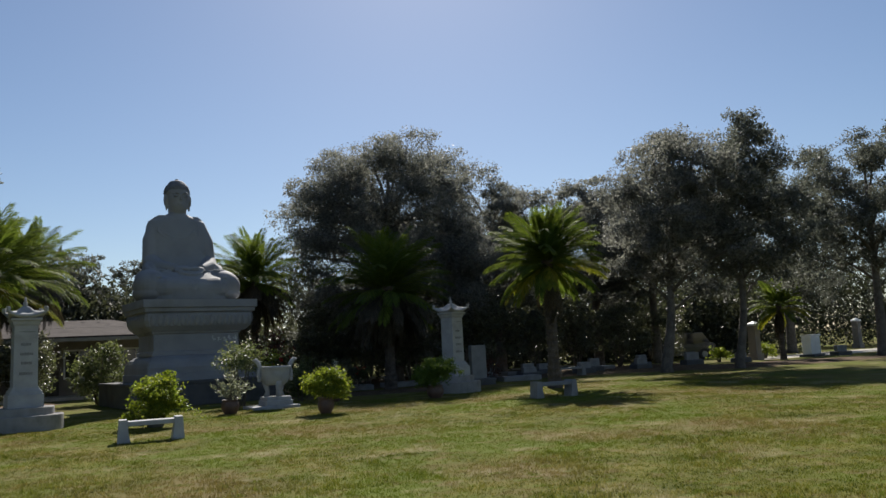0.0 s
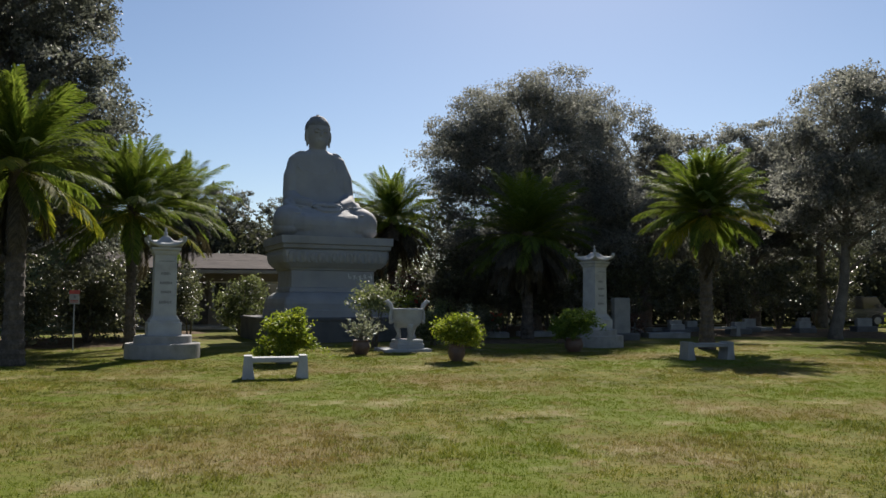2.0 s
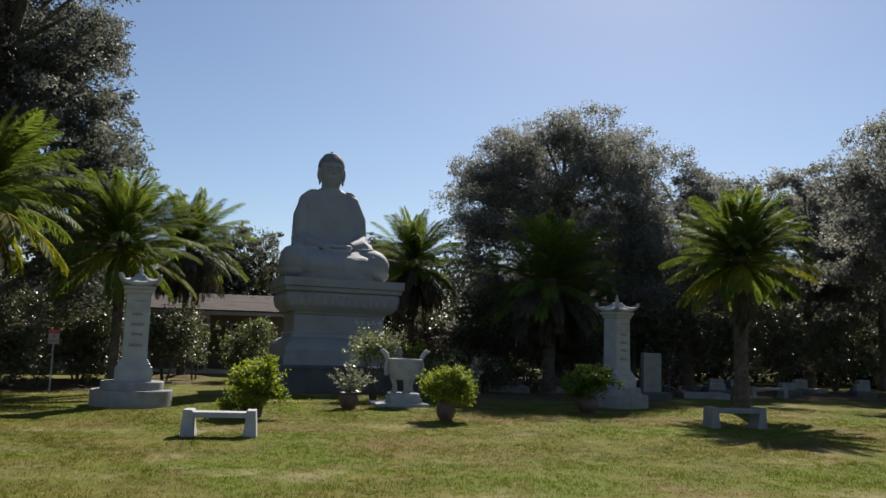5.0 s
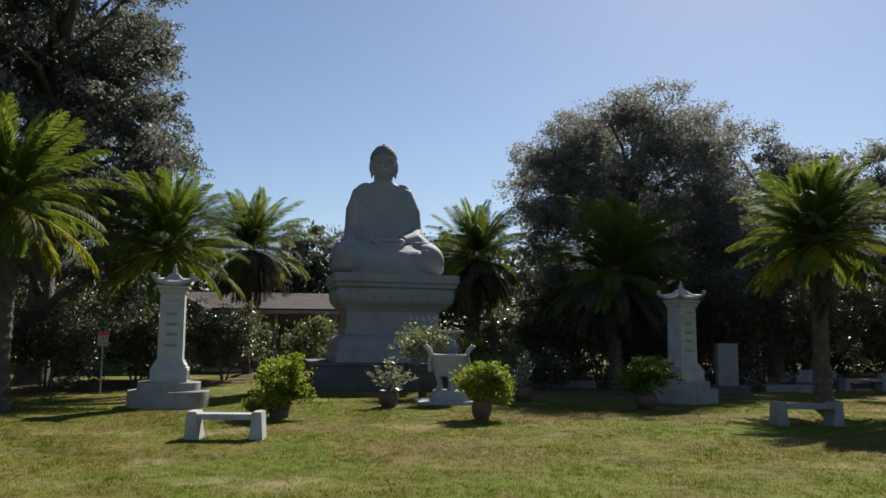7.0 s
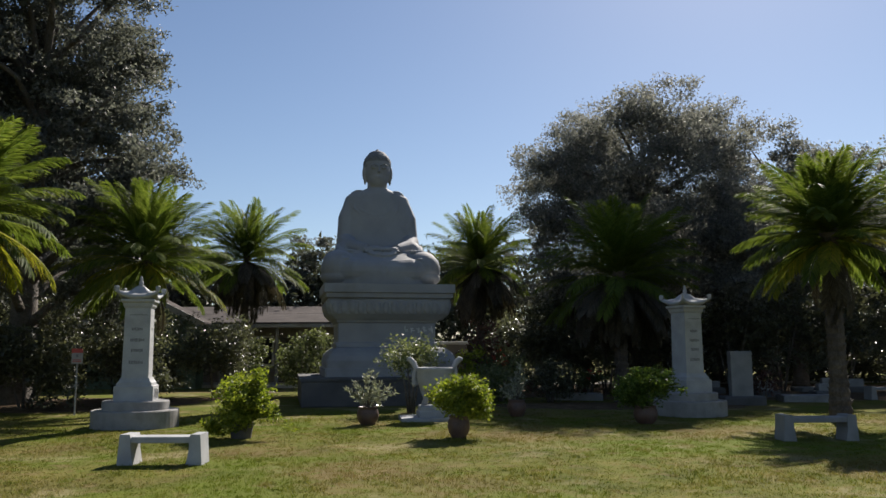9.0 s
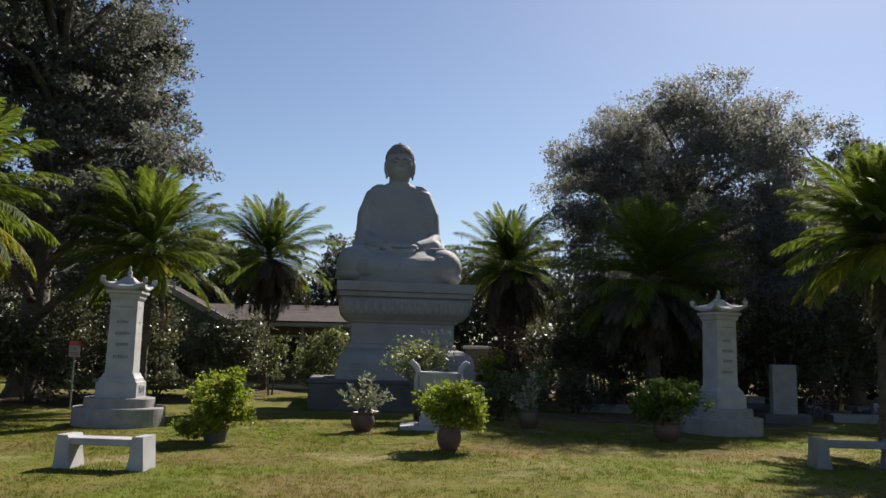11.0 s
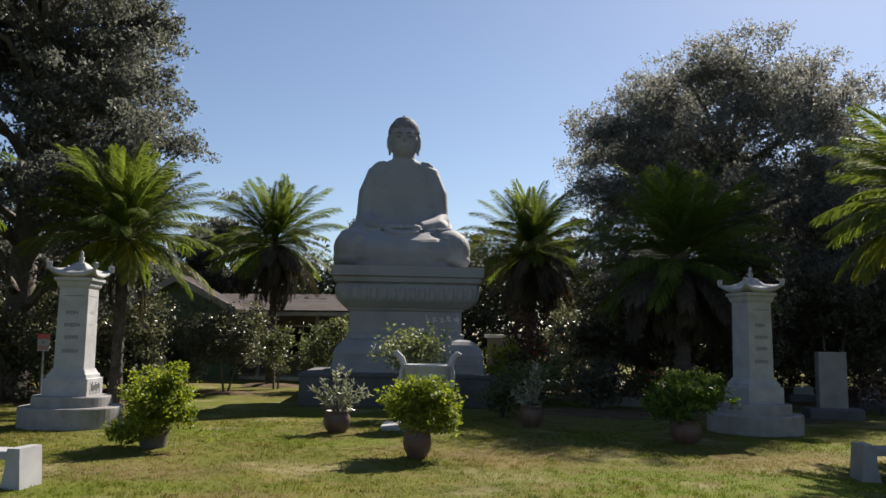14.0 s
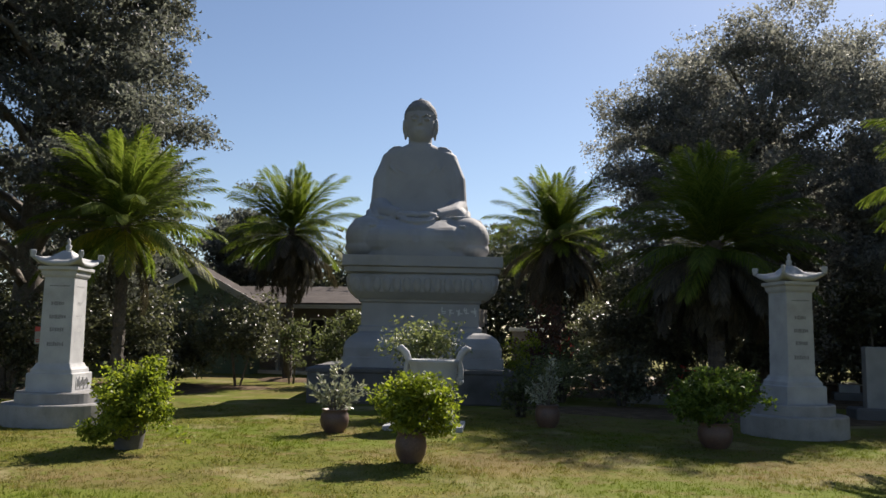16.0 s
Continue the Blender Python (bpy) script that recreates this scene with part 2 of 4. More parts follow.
def lathe(profile, n=32):
    return loft([[(r * math.cos(2 * math.pi * k / n), r * math.sin(2 * math.pi * k / n), z) for k in range(n)] for r, z in profile])


def tube(points, radii, n=8):
    """A tapered tube along points."""
    pts = [Vector(p) for p in points]
    rings, side = [], Vector((1, 0, 0))
    for k, p in enumerate(pts):
        d = (pts[min(k + 1, len(pts) - 1)] - pts[max(k - 1, 0)]).normalized()
        side = (side - d * side.dot(d))
        side = side.normalized() if side.length > 1e-4 else d.orthogonal().normalized()
        up = d.cross(side)
        rings.append([p + radii[k] * (math.cos(2 * math.pi * j / n) * side + math.sin(2 * math.pi * j / n) * up) for j in range(n)])
    return loft(rings)


def merge(bm, other):
    me = bpy.data.meshes.new("tmp")
    other.to_mesh(me)
    other.free()
    bm.from_mesh(me)
    bpy.data.meshes.remove(me)


def quads_mesh(name, verts, mat, k=4):
    """Many loose faces of k corners each, as one mesh."""
    n = len(verts) // k
    me = bpy.data.meshes.new(name)
    me.vertices.add(k * n)
    me.vertices.foreach_set("co", np.ascontiguousarray(verts, dtype=np.float32).ravel())
    me.loops.add(k * n)
    me.loops.foreach_set("vertex_index", np.arange(k * n, dtype=np.int32))
    me.polygons.add(n)
    me.polygons.foreach_set("loop_start", np.arange(0, k * n, k, dtype=np.int32))
    me.update(calc_edges=True)
    me.materials.append(mat)
    return me


def unit(v):
    return v / np.maximum(np.linalg.norm(v, axis=1, keepdims=True), 1e-6)


def leaves(rng, places, size, wide=0.5, lift=0.0, outward=None):
    """Folded leaves of random turn at the places."""
    n = len(places)
    d = rng.normal(size=(n, 3))
    d[:, 2] = d[:, 2] * 0.7 + lift
    if outward is not None:
        d = d + outward
    d = unit(d)
    s = unit(np.cross(d, rng.normal(size=(n, 3))))
    u = np.cross(d, s)
    ln = size * rng.uniform(0.6, 1.35, (n, 1))
    v = np.empty((n, 4, 3))
    v[:, 0] = places - d * ln * 0.5
    v[:, 1] = places + s * ln * wide * 0.5 + u * ln * 0.12
    v[:, 2] = places + d * ln * 0.5
    v[:, 3] = places - s * ln * wide * 0.5 + u * ln * 0.12
    return v.reshape(-1, 3)


def small_leaves(rng, places, size):
    """Three-cornered leaves for crowns seen from afar."""
    n = len(places)
    d = unit(rng.normal(size=(n, 3)))
    s = unit(np.cross(d, rng.normal(size=(n, 3))))
    ln = size * rng.uniform(0.65, 1.35, (n, 1))
    return np.stack([places - d * ln * 0.5 - s * ln * 0.22, places - d * ln * 0.3 + s * ln * 0.38, places + d * ln * 0.6], 1).reshape(-1, 3)


def cloud(rng, shape):
    """Scatter with no far strays."""
    return np.clip(rng.normal(size=shape), -1.7, 1.7)


def crown_points(rng, lobes, clumps, per, spread):
    """Leaf places in clumps spread through the lobes of a crown, thicker towards the outside."""
    vol = np.array([l[3] * l[4] * l[5] for l in lobes]) ** 0.75
    pick = rng.choice(len(lobes), clumps, p=vol / vol.sum())
    lob = np.array(lobes)[pick]
    boughs = min(clumps, max(60, clumps // 12))
    lob = lob[:boughs]
    d = unit(rng.normal(size=(boughs, 3)))
    r = rng.uniform(0.06, 1.0, (boughs, 1)) ** 0.38
    c = lob[:, :3] + d * r * lob[:, 3:]
    c = c[rng.integers(0, boughs, clumps)] + cloud(rng, (clumps, 3)) * spread * 1.8 * (1, 1, 0.65)
    sizes = spread * rng.uniform(0.5, 1.2, (clumps, 1, 1))
    return (c[:, None] + cloud(rng, (clumps, per, 3)) * sizes * (1, 1, 0.7)).reshape(-1, 3)


def trim(points, low):
    return points[points[:, 2] > low]


def broad_tree(name, x, y, height, radius, low, mat, label, seed, leafs=30000, leaf=0.15, trunk=0.3, lean=(0, 0), lobes=None, category="tree", group="", n_lobes=13, base=None):
    """A trunk, limbs that reach the lobes of the crown, and a crown of many small leaves."""
    rng = np.random.default_rng(seed)
    ob = thing(name, pose(x, y, gz(x, y)), label, category, group)
    if lobes is None:
        lobes = []
        cz = (height + low) / 2
        hz = (height - low) / 2
        for k in range(n_lobes):
            a = 2.4 * k + rng.uniform(-0.4, 0.4)
            f = (k + 0.5) / n_lobes
            h = -0.75 + 1.45 * f
            rr = math.sqrt(max(0.05, 1 - h * h)) * rng.uniform(0.5, 0.72) * radius
            q = radius * rng.uniform(0.26, 0.42)
            lobes.append((lean[0] * 0.5 + rr * math.cos(a), lean[1] * 0.5 + rr * math.sin(a), cz + h * hz * 0.85, q, q, q * 0.72))
        lobes.append((lean[0] * 0.5, lean[1] * 0.5, cz, radius * 0.6, radius * 0.6, hz * 0.62))
        lobes.append((lean[0] * 0.5 + 0.1 * radius, lean[1] * 0.5, height - radius * 0.34, radius * 0.42, radius * 0.42, radius * 0.32))
    fork = max(low, 2.0) * 0.8 + 0.4
    tp = [(0, 0, -0.1), (0.03, 0.02, 0.25), (lean[0] * 0.1 + 0.05, lean[1] * 0.1, fork * 0.5), (lean[0] * 0.25, lean[1] * 0.25, fork), (lean[0] * 0.4, lean[1] * 0.4, (fork + height) * 0.5), (lean[0] * 0.5, lean[1] * 0.5, height * 0.85)]
    tr = [trunk * 1.5, trunk * 1.12, trunk, trunk * 0.85, trunk * 0.45, trunk * 0.1]
    part("trunk", tube(tp, tr, 10), M_BARK, ob, smooth=True)
    for l in lobes[: n_lobes]:
        c = Vector(l[:3])
        h0 = min(max(c.z - 1.5, fork * 0.85), height * 0.6)
        f = (h0 - fork) / max(0.1, height * 0.85 - fork)
        s = Vector((lean[0] * (0.25 + 0.25 * f), lean[1] * (0.25 + 0.25 * f), h0))
        mid = s.lerp(c, 0.5) + Vector((rng.uniform(-0.3, 0.3), rng.uniform(-0.3, 0.3), 0.15 * radius * 0.4))
        end = c + (c - s).normalized() * l[3] * 0.25
        part("limb", tube([s, s.lerp(mid, 0.5) + Vector((0, 0, 0.1)), mid, c, end], [trunk * 0.36, trunk * 0.27, trunk * 0.18, trunk * 0.09, 0.01], 6), M_BARK, ob, smooth=True)
    per = 40
    pts = crown_points(rng, lobes, leafs // per, per, 0.15 + 0.01 * radius)
    if base is not None:
        pts = trim(pts, base)
    share("crown", quads_mesh("crown", small_leaves(rng, pts, leaf), mat, 3), ob)
    return ob


def shrub_mesh(rng, lobes, count, leaf, mat, spread, wide=0.5, lift=0.2, low=0.02):
    pts = trim(crown_points(rng, lobes, count // 14, 14, spread), low)
    return quads_mesh("foliage", leaves(rng, pts, leaf, wide, lift), mat)


def shrub(name, x, y, w, h, mat, label, seed, count=9000, leaf=0.11, category="shrub", group="", low=0.15, stems=4):
    rng = np.random.default_rng(seed)
    ob = thing(name, pose(x, y, gz(x, y)), label, category, group)
    lobes = []
    for k in range(9):
        a, f = 2.4 * k, (k + 0.5) / 9
        lobes.append((math.cos(a) * w * 0.27 * rng.uniform(0.6, 1.2), math.sin(a) * w * 0.27 * rng.uniform(0.6, 1.2), low + (h - low) * (0.2 + 0.62 * f), w * 0.27, w * 0.27, (h - low) * 0.24))
    for k in range(stems):
        a = k * 2 * math.pi / stems + 0.4
        part("stem", tube([(0.06 * math.cos(a), 0.06 * math.sin(a), -0.03), (0.12 * w * math.cos(a), 0.12 * w * math.sin(a), h * 0.35), (0.25 * w * math.cos(a), 0.25 * w * math.sin(a), h * 0.75)], [0.035, 0.025, 0.008], 6), M_BARK, ob, smooth=True)
    share("foliage", shrub_mesh(rng, lobes, count, leaf, mat, 0.09 * min(1.5, w), low=0.05), ob)
    return ob


FROND_MESHES = {}


def frond_mesh(elev, length, mat, seed):
    """One feathered palm leaf: an arching stalk with leaflets on both sides."""
    key = (elev, length, mat.name, seed)
    if key in FROND_MESHES:
        return FROND_MESHES[key]
    rng = np.random.default_rng(seed)
    n, p, ang = 16, np.zeros(3), radians(elev)
    spine, dirs = [], []
    drop = radians(40 if elev > 60 else 54 if elev > 20 else 50) / n
    for k in range(n + 1):
        spine.append(p.copy())
        d = np.array([math.cos(ang), 0, math.sin(ang)])
        dirs.append(d)
        p = p + d * length / n
        ang -= drop * (0.25 + 1.45 * k / n)
    spine, dirs = np.array(spine), np.array(dirs)
    out = []
    for side in (-1, 1):
        m = 92
        t = np.linspace(0.1, 0.99, m) + rng.uniform(-0.006, 0.006, m)
        i = np.clip((t * n).astype(int), 0, n - 1)
        f = (t * n - i)[:, None]
        at, d = spine[i] * (1 - f) + spine[i + 1] * f, dirs[i]
        up = np.cross(d, np.array([0, 1.0, 0])) * -1
        vee = rng.uniform(0.12, 0.38, (m, 1))
        way = unit(d * 1.0 + np.array([0, side, 0]) * rng.uniform(0.56, 0.72, (m, 1)) + up * vee + np.array([0, 0, -0.1]))
        ln = (0.5 * length / 2.2 * np.sin(np.clip(t * 2.5 + 0.45, 0, 3.0)) ** 0.7 * rng.uniform(0.8, 1.1, m) + 0.06)[:, None]
        w = 0.013
        tip = at + way * ln + np.array([0, 0, -1.0]) * ln * rng.uniform(0.06, 0.16, (m, 1))
        mid = at + way * ln * 0.5
        across = unit(np.cross(way, up)) * w
        v = np.empty((m, 4, 3))
        v[:, 0], v[:, 1], v[:, 2], v[:, 3] = at, mid + across, tip, mid - across
        out.append(v.reshape(-1, 3))
    for k in range(n):
        w = 0.022 * (1 - k / n) + 0.005
        a, b = spine[k], spine[k + 1]
        o, z = np.array([0, w, 0]), np.array([0, 0, w])
        out.append(np.array([a - o, b - o, b + z, a + z]))
        out.append(np.array([a + o, b + o, b + z, a + z]))
    me = quads_mesh("frond", np.concatenate(out), mat)
    FROND_MESHES[key] = me
    return me


def leaf_base_mesh():
    """The stub of an old leaf stalk, broad below and pointed above."""
    bm = loft([[(0.0, -0.05, -0.05), (0.03, 0.0, -0.05), (0.0, 0.05, -0.05)], [(0.0, -0.035, 0.03), (0.035, 0.0, 0.03), (0.0, 0.035, 0.03)], [(0.012, -0.008, 0.11), (0.03, 0.0, 0.11), (0.012, 0.008, 0.11)]])
    finish(bm, False)
    me = bpy.data.meshes.new("leaf_base")
    bm.to_mesh(me)
    bm.free()
    me.materials.append(M_PALMTRUNK)
    return me


LEAF_BASE = leaf_base_mesh()


def palm(x, y, crown_z, length, label, seed, trunk_r=0.17, fronds=66, lean=(0.0, 0.0), dry=6):
    """A feather palm: a ringed trunk and separate arching fronds, the lowest ones yellow or dry."""
    rng = random.Random(seed)
    ob = thing("palm_tree", pose(x, y, gz(x, y), 0, 0, rng.uniform(0, 360)), label, "palm tree", "palms on the lawn")
    top = crown_z
    pts, rad, n = [], [], 44
    for k in range(n + 1):
        f = k / n
        pts.append((lean[0] * f * f, lean[1] * f * f, -0.05 + (top + 0.05) * f))
        rad.append(trunk_r * (1.28 - 0.35 * min(1, f * 4) + 0.5 * max(0, f - 0.8)) * (1.07 if k % 2 else 0.95))
    part("trunk", tube(pts, rad, 12), M_PALMTRUNK, ob)
    for k in range(int(top * 15)):
        f = 0.04 + 0.95 * (k + rng.uniform(0, 0.6)) / int(top * 15)
        r = trunk_r * (1.22 - 0.35 * min(1, f * 4) + 0.5 * max(0, f - 0.8))
        m = pose(lean[0] * f * f, lean[1] * f * f, top * f, 0, 0, k * 137.5) @ pose(r * 0.9, 0, 0, 0, rng.uniform(18, 34), 0) @ Matrix.Diagonal((1, 1, rng.uniform(0.7, 1.3), 1))
        share("leaf_base", LEAF_BASE, ob, m)
    for k in range(fronds + dry):
        if k < fronds:
            f = (k + 0.5) / fronds
            elev = ((84, 74, 63, 52, 40, 26, 10, -8) if dry > 20 else (84, 74, 64, 52, 38, 22, 6, -14))[min(7, int(f ** 0.9 * 8))]
            mat = M_PALMLOW if elev < 12 and dry < 20 and k % 3 == 0 else M_PALM
            scale = rng.uniform(0.86, 1.08) * (0.88 if elev > 65 else 1.0)
        else:
            elev, mat, scale = (-14, -28, -44, -60)[k % 4] if dry > 20 else (-58, -74)[k % 2], M_PALMDRY, rng.uniform(0.72, 0.98)
        me = frond_mesh(elev, length, mat, seed % 2 + (k % 3) * 2)
        m = pose(lean[0], lean[1], top - 0.25 + 0.25 * max(0, elev) / 84, rng.uniform(-14, 14), rng.uniform(-8, 8), k * 137.5 + rng.uniform(-14, 14)) @ Matrix.Diagonal((scale, scale, scale, 1))
        share("frond", me, ob, m, "dry hanging brown frond" if mat is M_PALMDRY else "")
    return ob


# ---- ground ----
def steps(a, b, fine_a, fine_b, fine, coarse_n):
    near = list(np.arange(fine_a, fine_b + 1e-6, fine))
    lo = [fine_a - (fine_a - a) * (k / coarse_n) ** 3 for k in range(coarse_n, 0, -1)]
    hi = [fine_b + (b - fine_b) * (k / coarse_n) ** 3 for k in range(1, coarse_n + 1)]
    return lo + near + hi


def build_ground():
    xs, ys = steps(-2500, 2500, -24, 40, 1.0, 14), steps(-2500, 2500, -34, 24, 1.0, 14)
    verts = [(x, y, gz(x, y)) for y in ys for x in xs]
    w = len(xs)
    faces = [(j * w + i, j * w + i + 1, (j + 1) * w + i + 1, (j + 1) * w + i) for j in range(len(ys) - 1) for i in range(w - 1)]
    me = bpy.data.meshes.new("ground")
    me.from_pydata(verts, [], faces)
    for p in me.polygons:
        p.use_smooth = True
    me.materials.append(M_LAWN)
    tagged(new("ground", me), "mown lawn with worn straw-coloured patches", "lawn", kind="structure")


build_ground()


def disc(name, x, y, rx, ry, mat, label, category, seed, z=0.03, rz=0):
    """A low uneven mound of litter or gravel lying on the lawn."""
    rng = random.Random(seed)
    n, rings = 40, []
    for f, h in ((1.0, -0.06), (0.85, -0.012), (0.6, z * 0.5), (0.3, z * 0.8)):
        rings.append([(math.cos(2 * math.pi * k / n) * rx * f * (1 + 0.1 * math.sin(3 * k * 2 * math.pi / n + seed) + 0.06 * math.sin(7 * k * 2 * math.pi / n)),
                       math.sin(2 * math.pi * k / n) * ry * f * (1 + 0.1 * math.cos(2 * k * 2 * math.pi / n + seed)), h + rng.uniform(-0.006, 0.006)) for k in range(n)])
    ob = part(name, loft(rings), mat, smooth=True)
    ob.matrix_world = pose(x, y, 0.012, 0, 0, rz)
    return tagged(ob, label, category, kind="structure")


disc("leaf_litter", 13.5, 6.5, 15, 6.5, M_MULCH, "brown leaf litter under the shade trees", "litter", 3, 0.04)
disc("leaf_litter", -8.5, -0.5, 4.2, 4.0, M_MULCH, "brown leaf litter under the oak", "litter", 5, 0.04)
disc("leaf_litter", 7.2, -1.3, 4.4, 1.8, M_MULCH, "brown leaf litter in the palms' shade", "litter", 12, 0.03)
disc("leaf_litter", 25.5, 0.4, 9.0, 3.0, M_MULCH, "dry brown leaf litter beneath the oaks among the graves", "litter", 14, 0.03)
disc("leaf_litter", -5.0, 1.6, 1.3, 0.8, M_MULCH, "brown leaf litter round the foot of a small tree", "litter", 6, 0.06)
disc("leaf_litter", -5.2, 5.5, 1.3, 1.0, M_MULCH, "low mound of litter round the palm's foot", "litter", 7, 0.1)
disc("gravel_path", 40, 8, 14, 2.2, M_SAND, "pale sandy gravel drive between the graves", "drive", 8, 0.05, 12)
disc("gravel_path", 10, 13.5, 18, 1.6, M_SAND, "pale sunlit gravel drive behind the trees", "drive", 9, 0.05, 2)


def build_grass():
    """Tufts of upright blades, taller and thicker in the lush patches, thinner in the worn ones."""
    rng = np.random.default_rng(11)
    tufts, per = 84000, 7
    y = -23.5 + 19.5 * rng.uniform(0, 1, tufts) ** 1.25
    x = rng.uniform(-1, 1, tufts) * (8.0 + 0.35 * (y + 23.5)) + 1.8 + 0.12 * (y + 23.5)
    x, y = x + rng.normal(0, 0.9, tufts), y + rng.normal(0, 0.9, tufts)
    lush = np.array([noise.noise((u * 0.7, v * 0.7, 3.1)) + 0.6 * noise.noise((u * 2.3, v * 2.3, 7.7)) for u, v in zip(x, y)])
    lush = np.clip(0.55 + 0.9 * lush, 0.3, 1.0)[:, None]
    z = np.array([gz(u, v) for u, v in zip(x, y)]) - 0.012
    base = np.stack([x, y, z], 1)[:, None] + rng.normal(size=(tufts, per, 3)) * (0.03, 0.03, 0)
    tall = rng.uniform(0.014, 0.042, (tufts, per)) * (0.35 + 0.85 * lush)
    a, tilt = rng.uniform(0, 2 * np.pi, (tufts, per)), rng.uniform(0.1, 1.3, (tufts, per))
    up = np.stack([np.cos(a) * tilt, np.sin(a) * tilt, np.ones_like(a)], 2) * tall[..., None]
    b = rng.uniform(0, 2 * np.pi, (tufts, per))
    side = np.stack([np.cos(b), np.sin(b), np.zeros_like(b)], 2) * rng.uniform(0.004, 0.008, (tufts, per, 1))
    v = np.stack([base - side, base + side, base + up + (0, 0, 0.012)], 2)
    me = quads_mesh("grass", v.reshape(-1, 3), M_GRASS, 3)
    tagged(new("grass", me), "short green and straw-coloured lawn grass", "grass", kind="stuff")


build_grass()

# ---- the statue on its pedestal ----
YAW = 13
PED = pose(0.36, 1.42, 0, 0, 0, YAW)   # centre of the pedestal, at the lawn


def build_pedestal():
    ob = thing("statue_pedestal", PED, "tall grey stone pedestal with moulded cornice under the seated statue", "pedestal")
    # The plinth's shade is part of its stone colour.
    bm = boxed(-0.33, -0.62, 0.34, 4.6, 4.4, 0.7, bevel=0.04)
    part("lower_plinth", bm, M_BASE, ob, "stone plinth, coloured dark for the shade on its front")
    part("side_step", boxed(2.2, -1.35, 0.3, 0.5, 2.2, 0.64, bevel=0.03), M_BASE, ob, "lower stone step in the same shade-dark colour")
    part("plinth_cap", boxed(-0.33, -0.62, 0.73, 4.66, 4.46, 0.09, bevel=0.015), M_BASE, ob)
    part("flared_base", squares([(1.9, 1.6, 0.77), (1.9, 1.6, 1.0), (1.86, 1.56, 1.02), (1.86, 1.56, 1.22), (1.82, 1.5, 1.36), (1.74, 1.4, 1.47), (1.62, 1.28, 1.56), (1.5, 1.1, 1.61)], 0.05), M_STATUE, ob).location.y = -0.5
    part("shaft", squares([(1.5, 1.0, 1.6), (1.5, 1.0, 1.72), (1.44, 0.94, 1.76), (1.44, 0.94, 2.3), (1.5, 1.0, 2.34), (1.5, 1.0, 2.4)], 0.03), M_STATUE, ob).location.y = -0.5
    part("lotus_band", squares([(1.53, 1.06, 2.4), (1.57, 1.1, 2.44), (1.68, 1.22, 2.56), (1.73, 1.28, 2.75), (1.73, 1.28, 2.95), (1.7, 1.24, 3.0)], 0.08), M_STATUE, ob).location.y = -0.5
    for k in range(14):
        for face in (0, 2):
            share("petal", PETAL, ob, pose(0, -0.5, 0) @ pose(0, 0, 0, 0, 0, 90 * face) @ pose(-1.5 + 3.0 * k / 13, -1.262, 2.74, 12))
    for k in range(10):
        for face in (1, 3):
            share("petal", PETAL, ob, pose(0, -0.5, 0) @ pose(0, 0, 0, 0, 0, 90 * face) @ pose(-1.05 + 2.1 * k / 9, -1.712, 2.74, 12))
    part("cornice", squares([(1.71, 1.26, 3.0), (1.78, 1.33, 3.04), (1.78, 1.33, 3.15), (1.83, 1.38, 3.18)], 0.03), M_STATUE, ob).location.y = -0.5
    part("top_slab", squares([(1.83, 1.4, 3.18), (1.83, 1.4, 3.43)], 0.02), M_STATUE, ob).location.y = -0.5
    # the upper members stand a little off the plinth's centre
    wider = {"flared_base": (-0.06, 1.0), "shaft": (-0.14, 1.0)}
    for child in ob.children:
        kind = child.name.split(".")[0]
        if kind in ("flared_base", "shaft", "lotus_band", "petal", "cornice", "top_slab"):
            off, wide = wider.get(kind, (-0.1, 1.05))
            child.matrix_basis = pose(off, 0, 0) @ Matrix.Diagonal((wide, 1, 1, 1)) @ child.matrix_basis
    rng = random.Random(8)
    for k in range(5):
        bm = bmesh.new()
        u, tall = 0.41 + 0.19 * k, 0.17 - 0.02 * (k % 2)
        for q in range(4):
            box(bm, u + rng.uniform(-0.05, 0.05), -1.443, 2.12 + rng.uniform(-0.3, 0.3) * tall, *((0.1, 0.012, 0.022) if q % 2 else (0.022, 0.012, tall * rng.uniform(0.6, 1.0))))
        part("inscription", bm, M_PALE, ob, "pale carved characters too small to read")
    return ob


def petal_mesh():
    bm = bmesh.new()
    bmesh.ops.create_uvsphere(bm, u_segments=8, v_segments=6, radius=1, matrix=Matrix.Diagonal((0.105, 0.035, 0.19, 1)))
    finish(bm, True)
    me = bpy.data.meshes.new("petal")
    bm.to_mesh(me)
    bm.free()
    me.materials.append(M_STATUE)
    return me


PETAL = petal_mesh()
build_pedestal()


def ball(bm, x, y, z, rx, ry, rz, turn=(0, 0, 0)):
    bmesh.ops.create_uvsphere(bm, u_segments=24, v_segments=16, radius=1, matrix=pose(x, y, z, *turn) @ Matrix.Diagonal((rx, ry, rz, 1)))


def oval(hx, hy, z, cy=0.0, e=2.4, n=40):
    pts = []
    for k in range(n):
        a = 2 * math.pi * k / n
        c, s = math.cos(a), math.sin(a)
        pts.append((hx * math.copysign(abs(c) ** (2 / e), c), cy + hy * math.copysign(abs(s) ** (2 / e), s), z))
    return pts


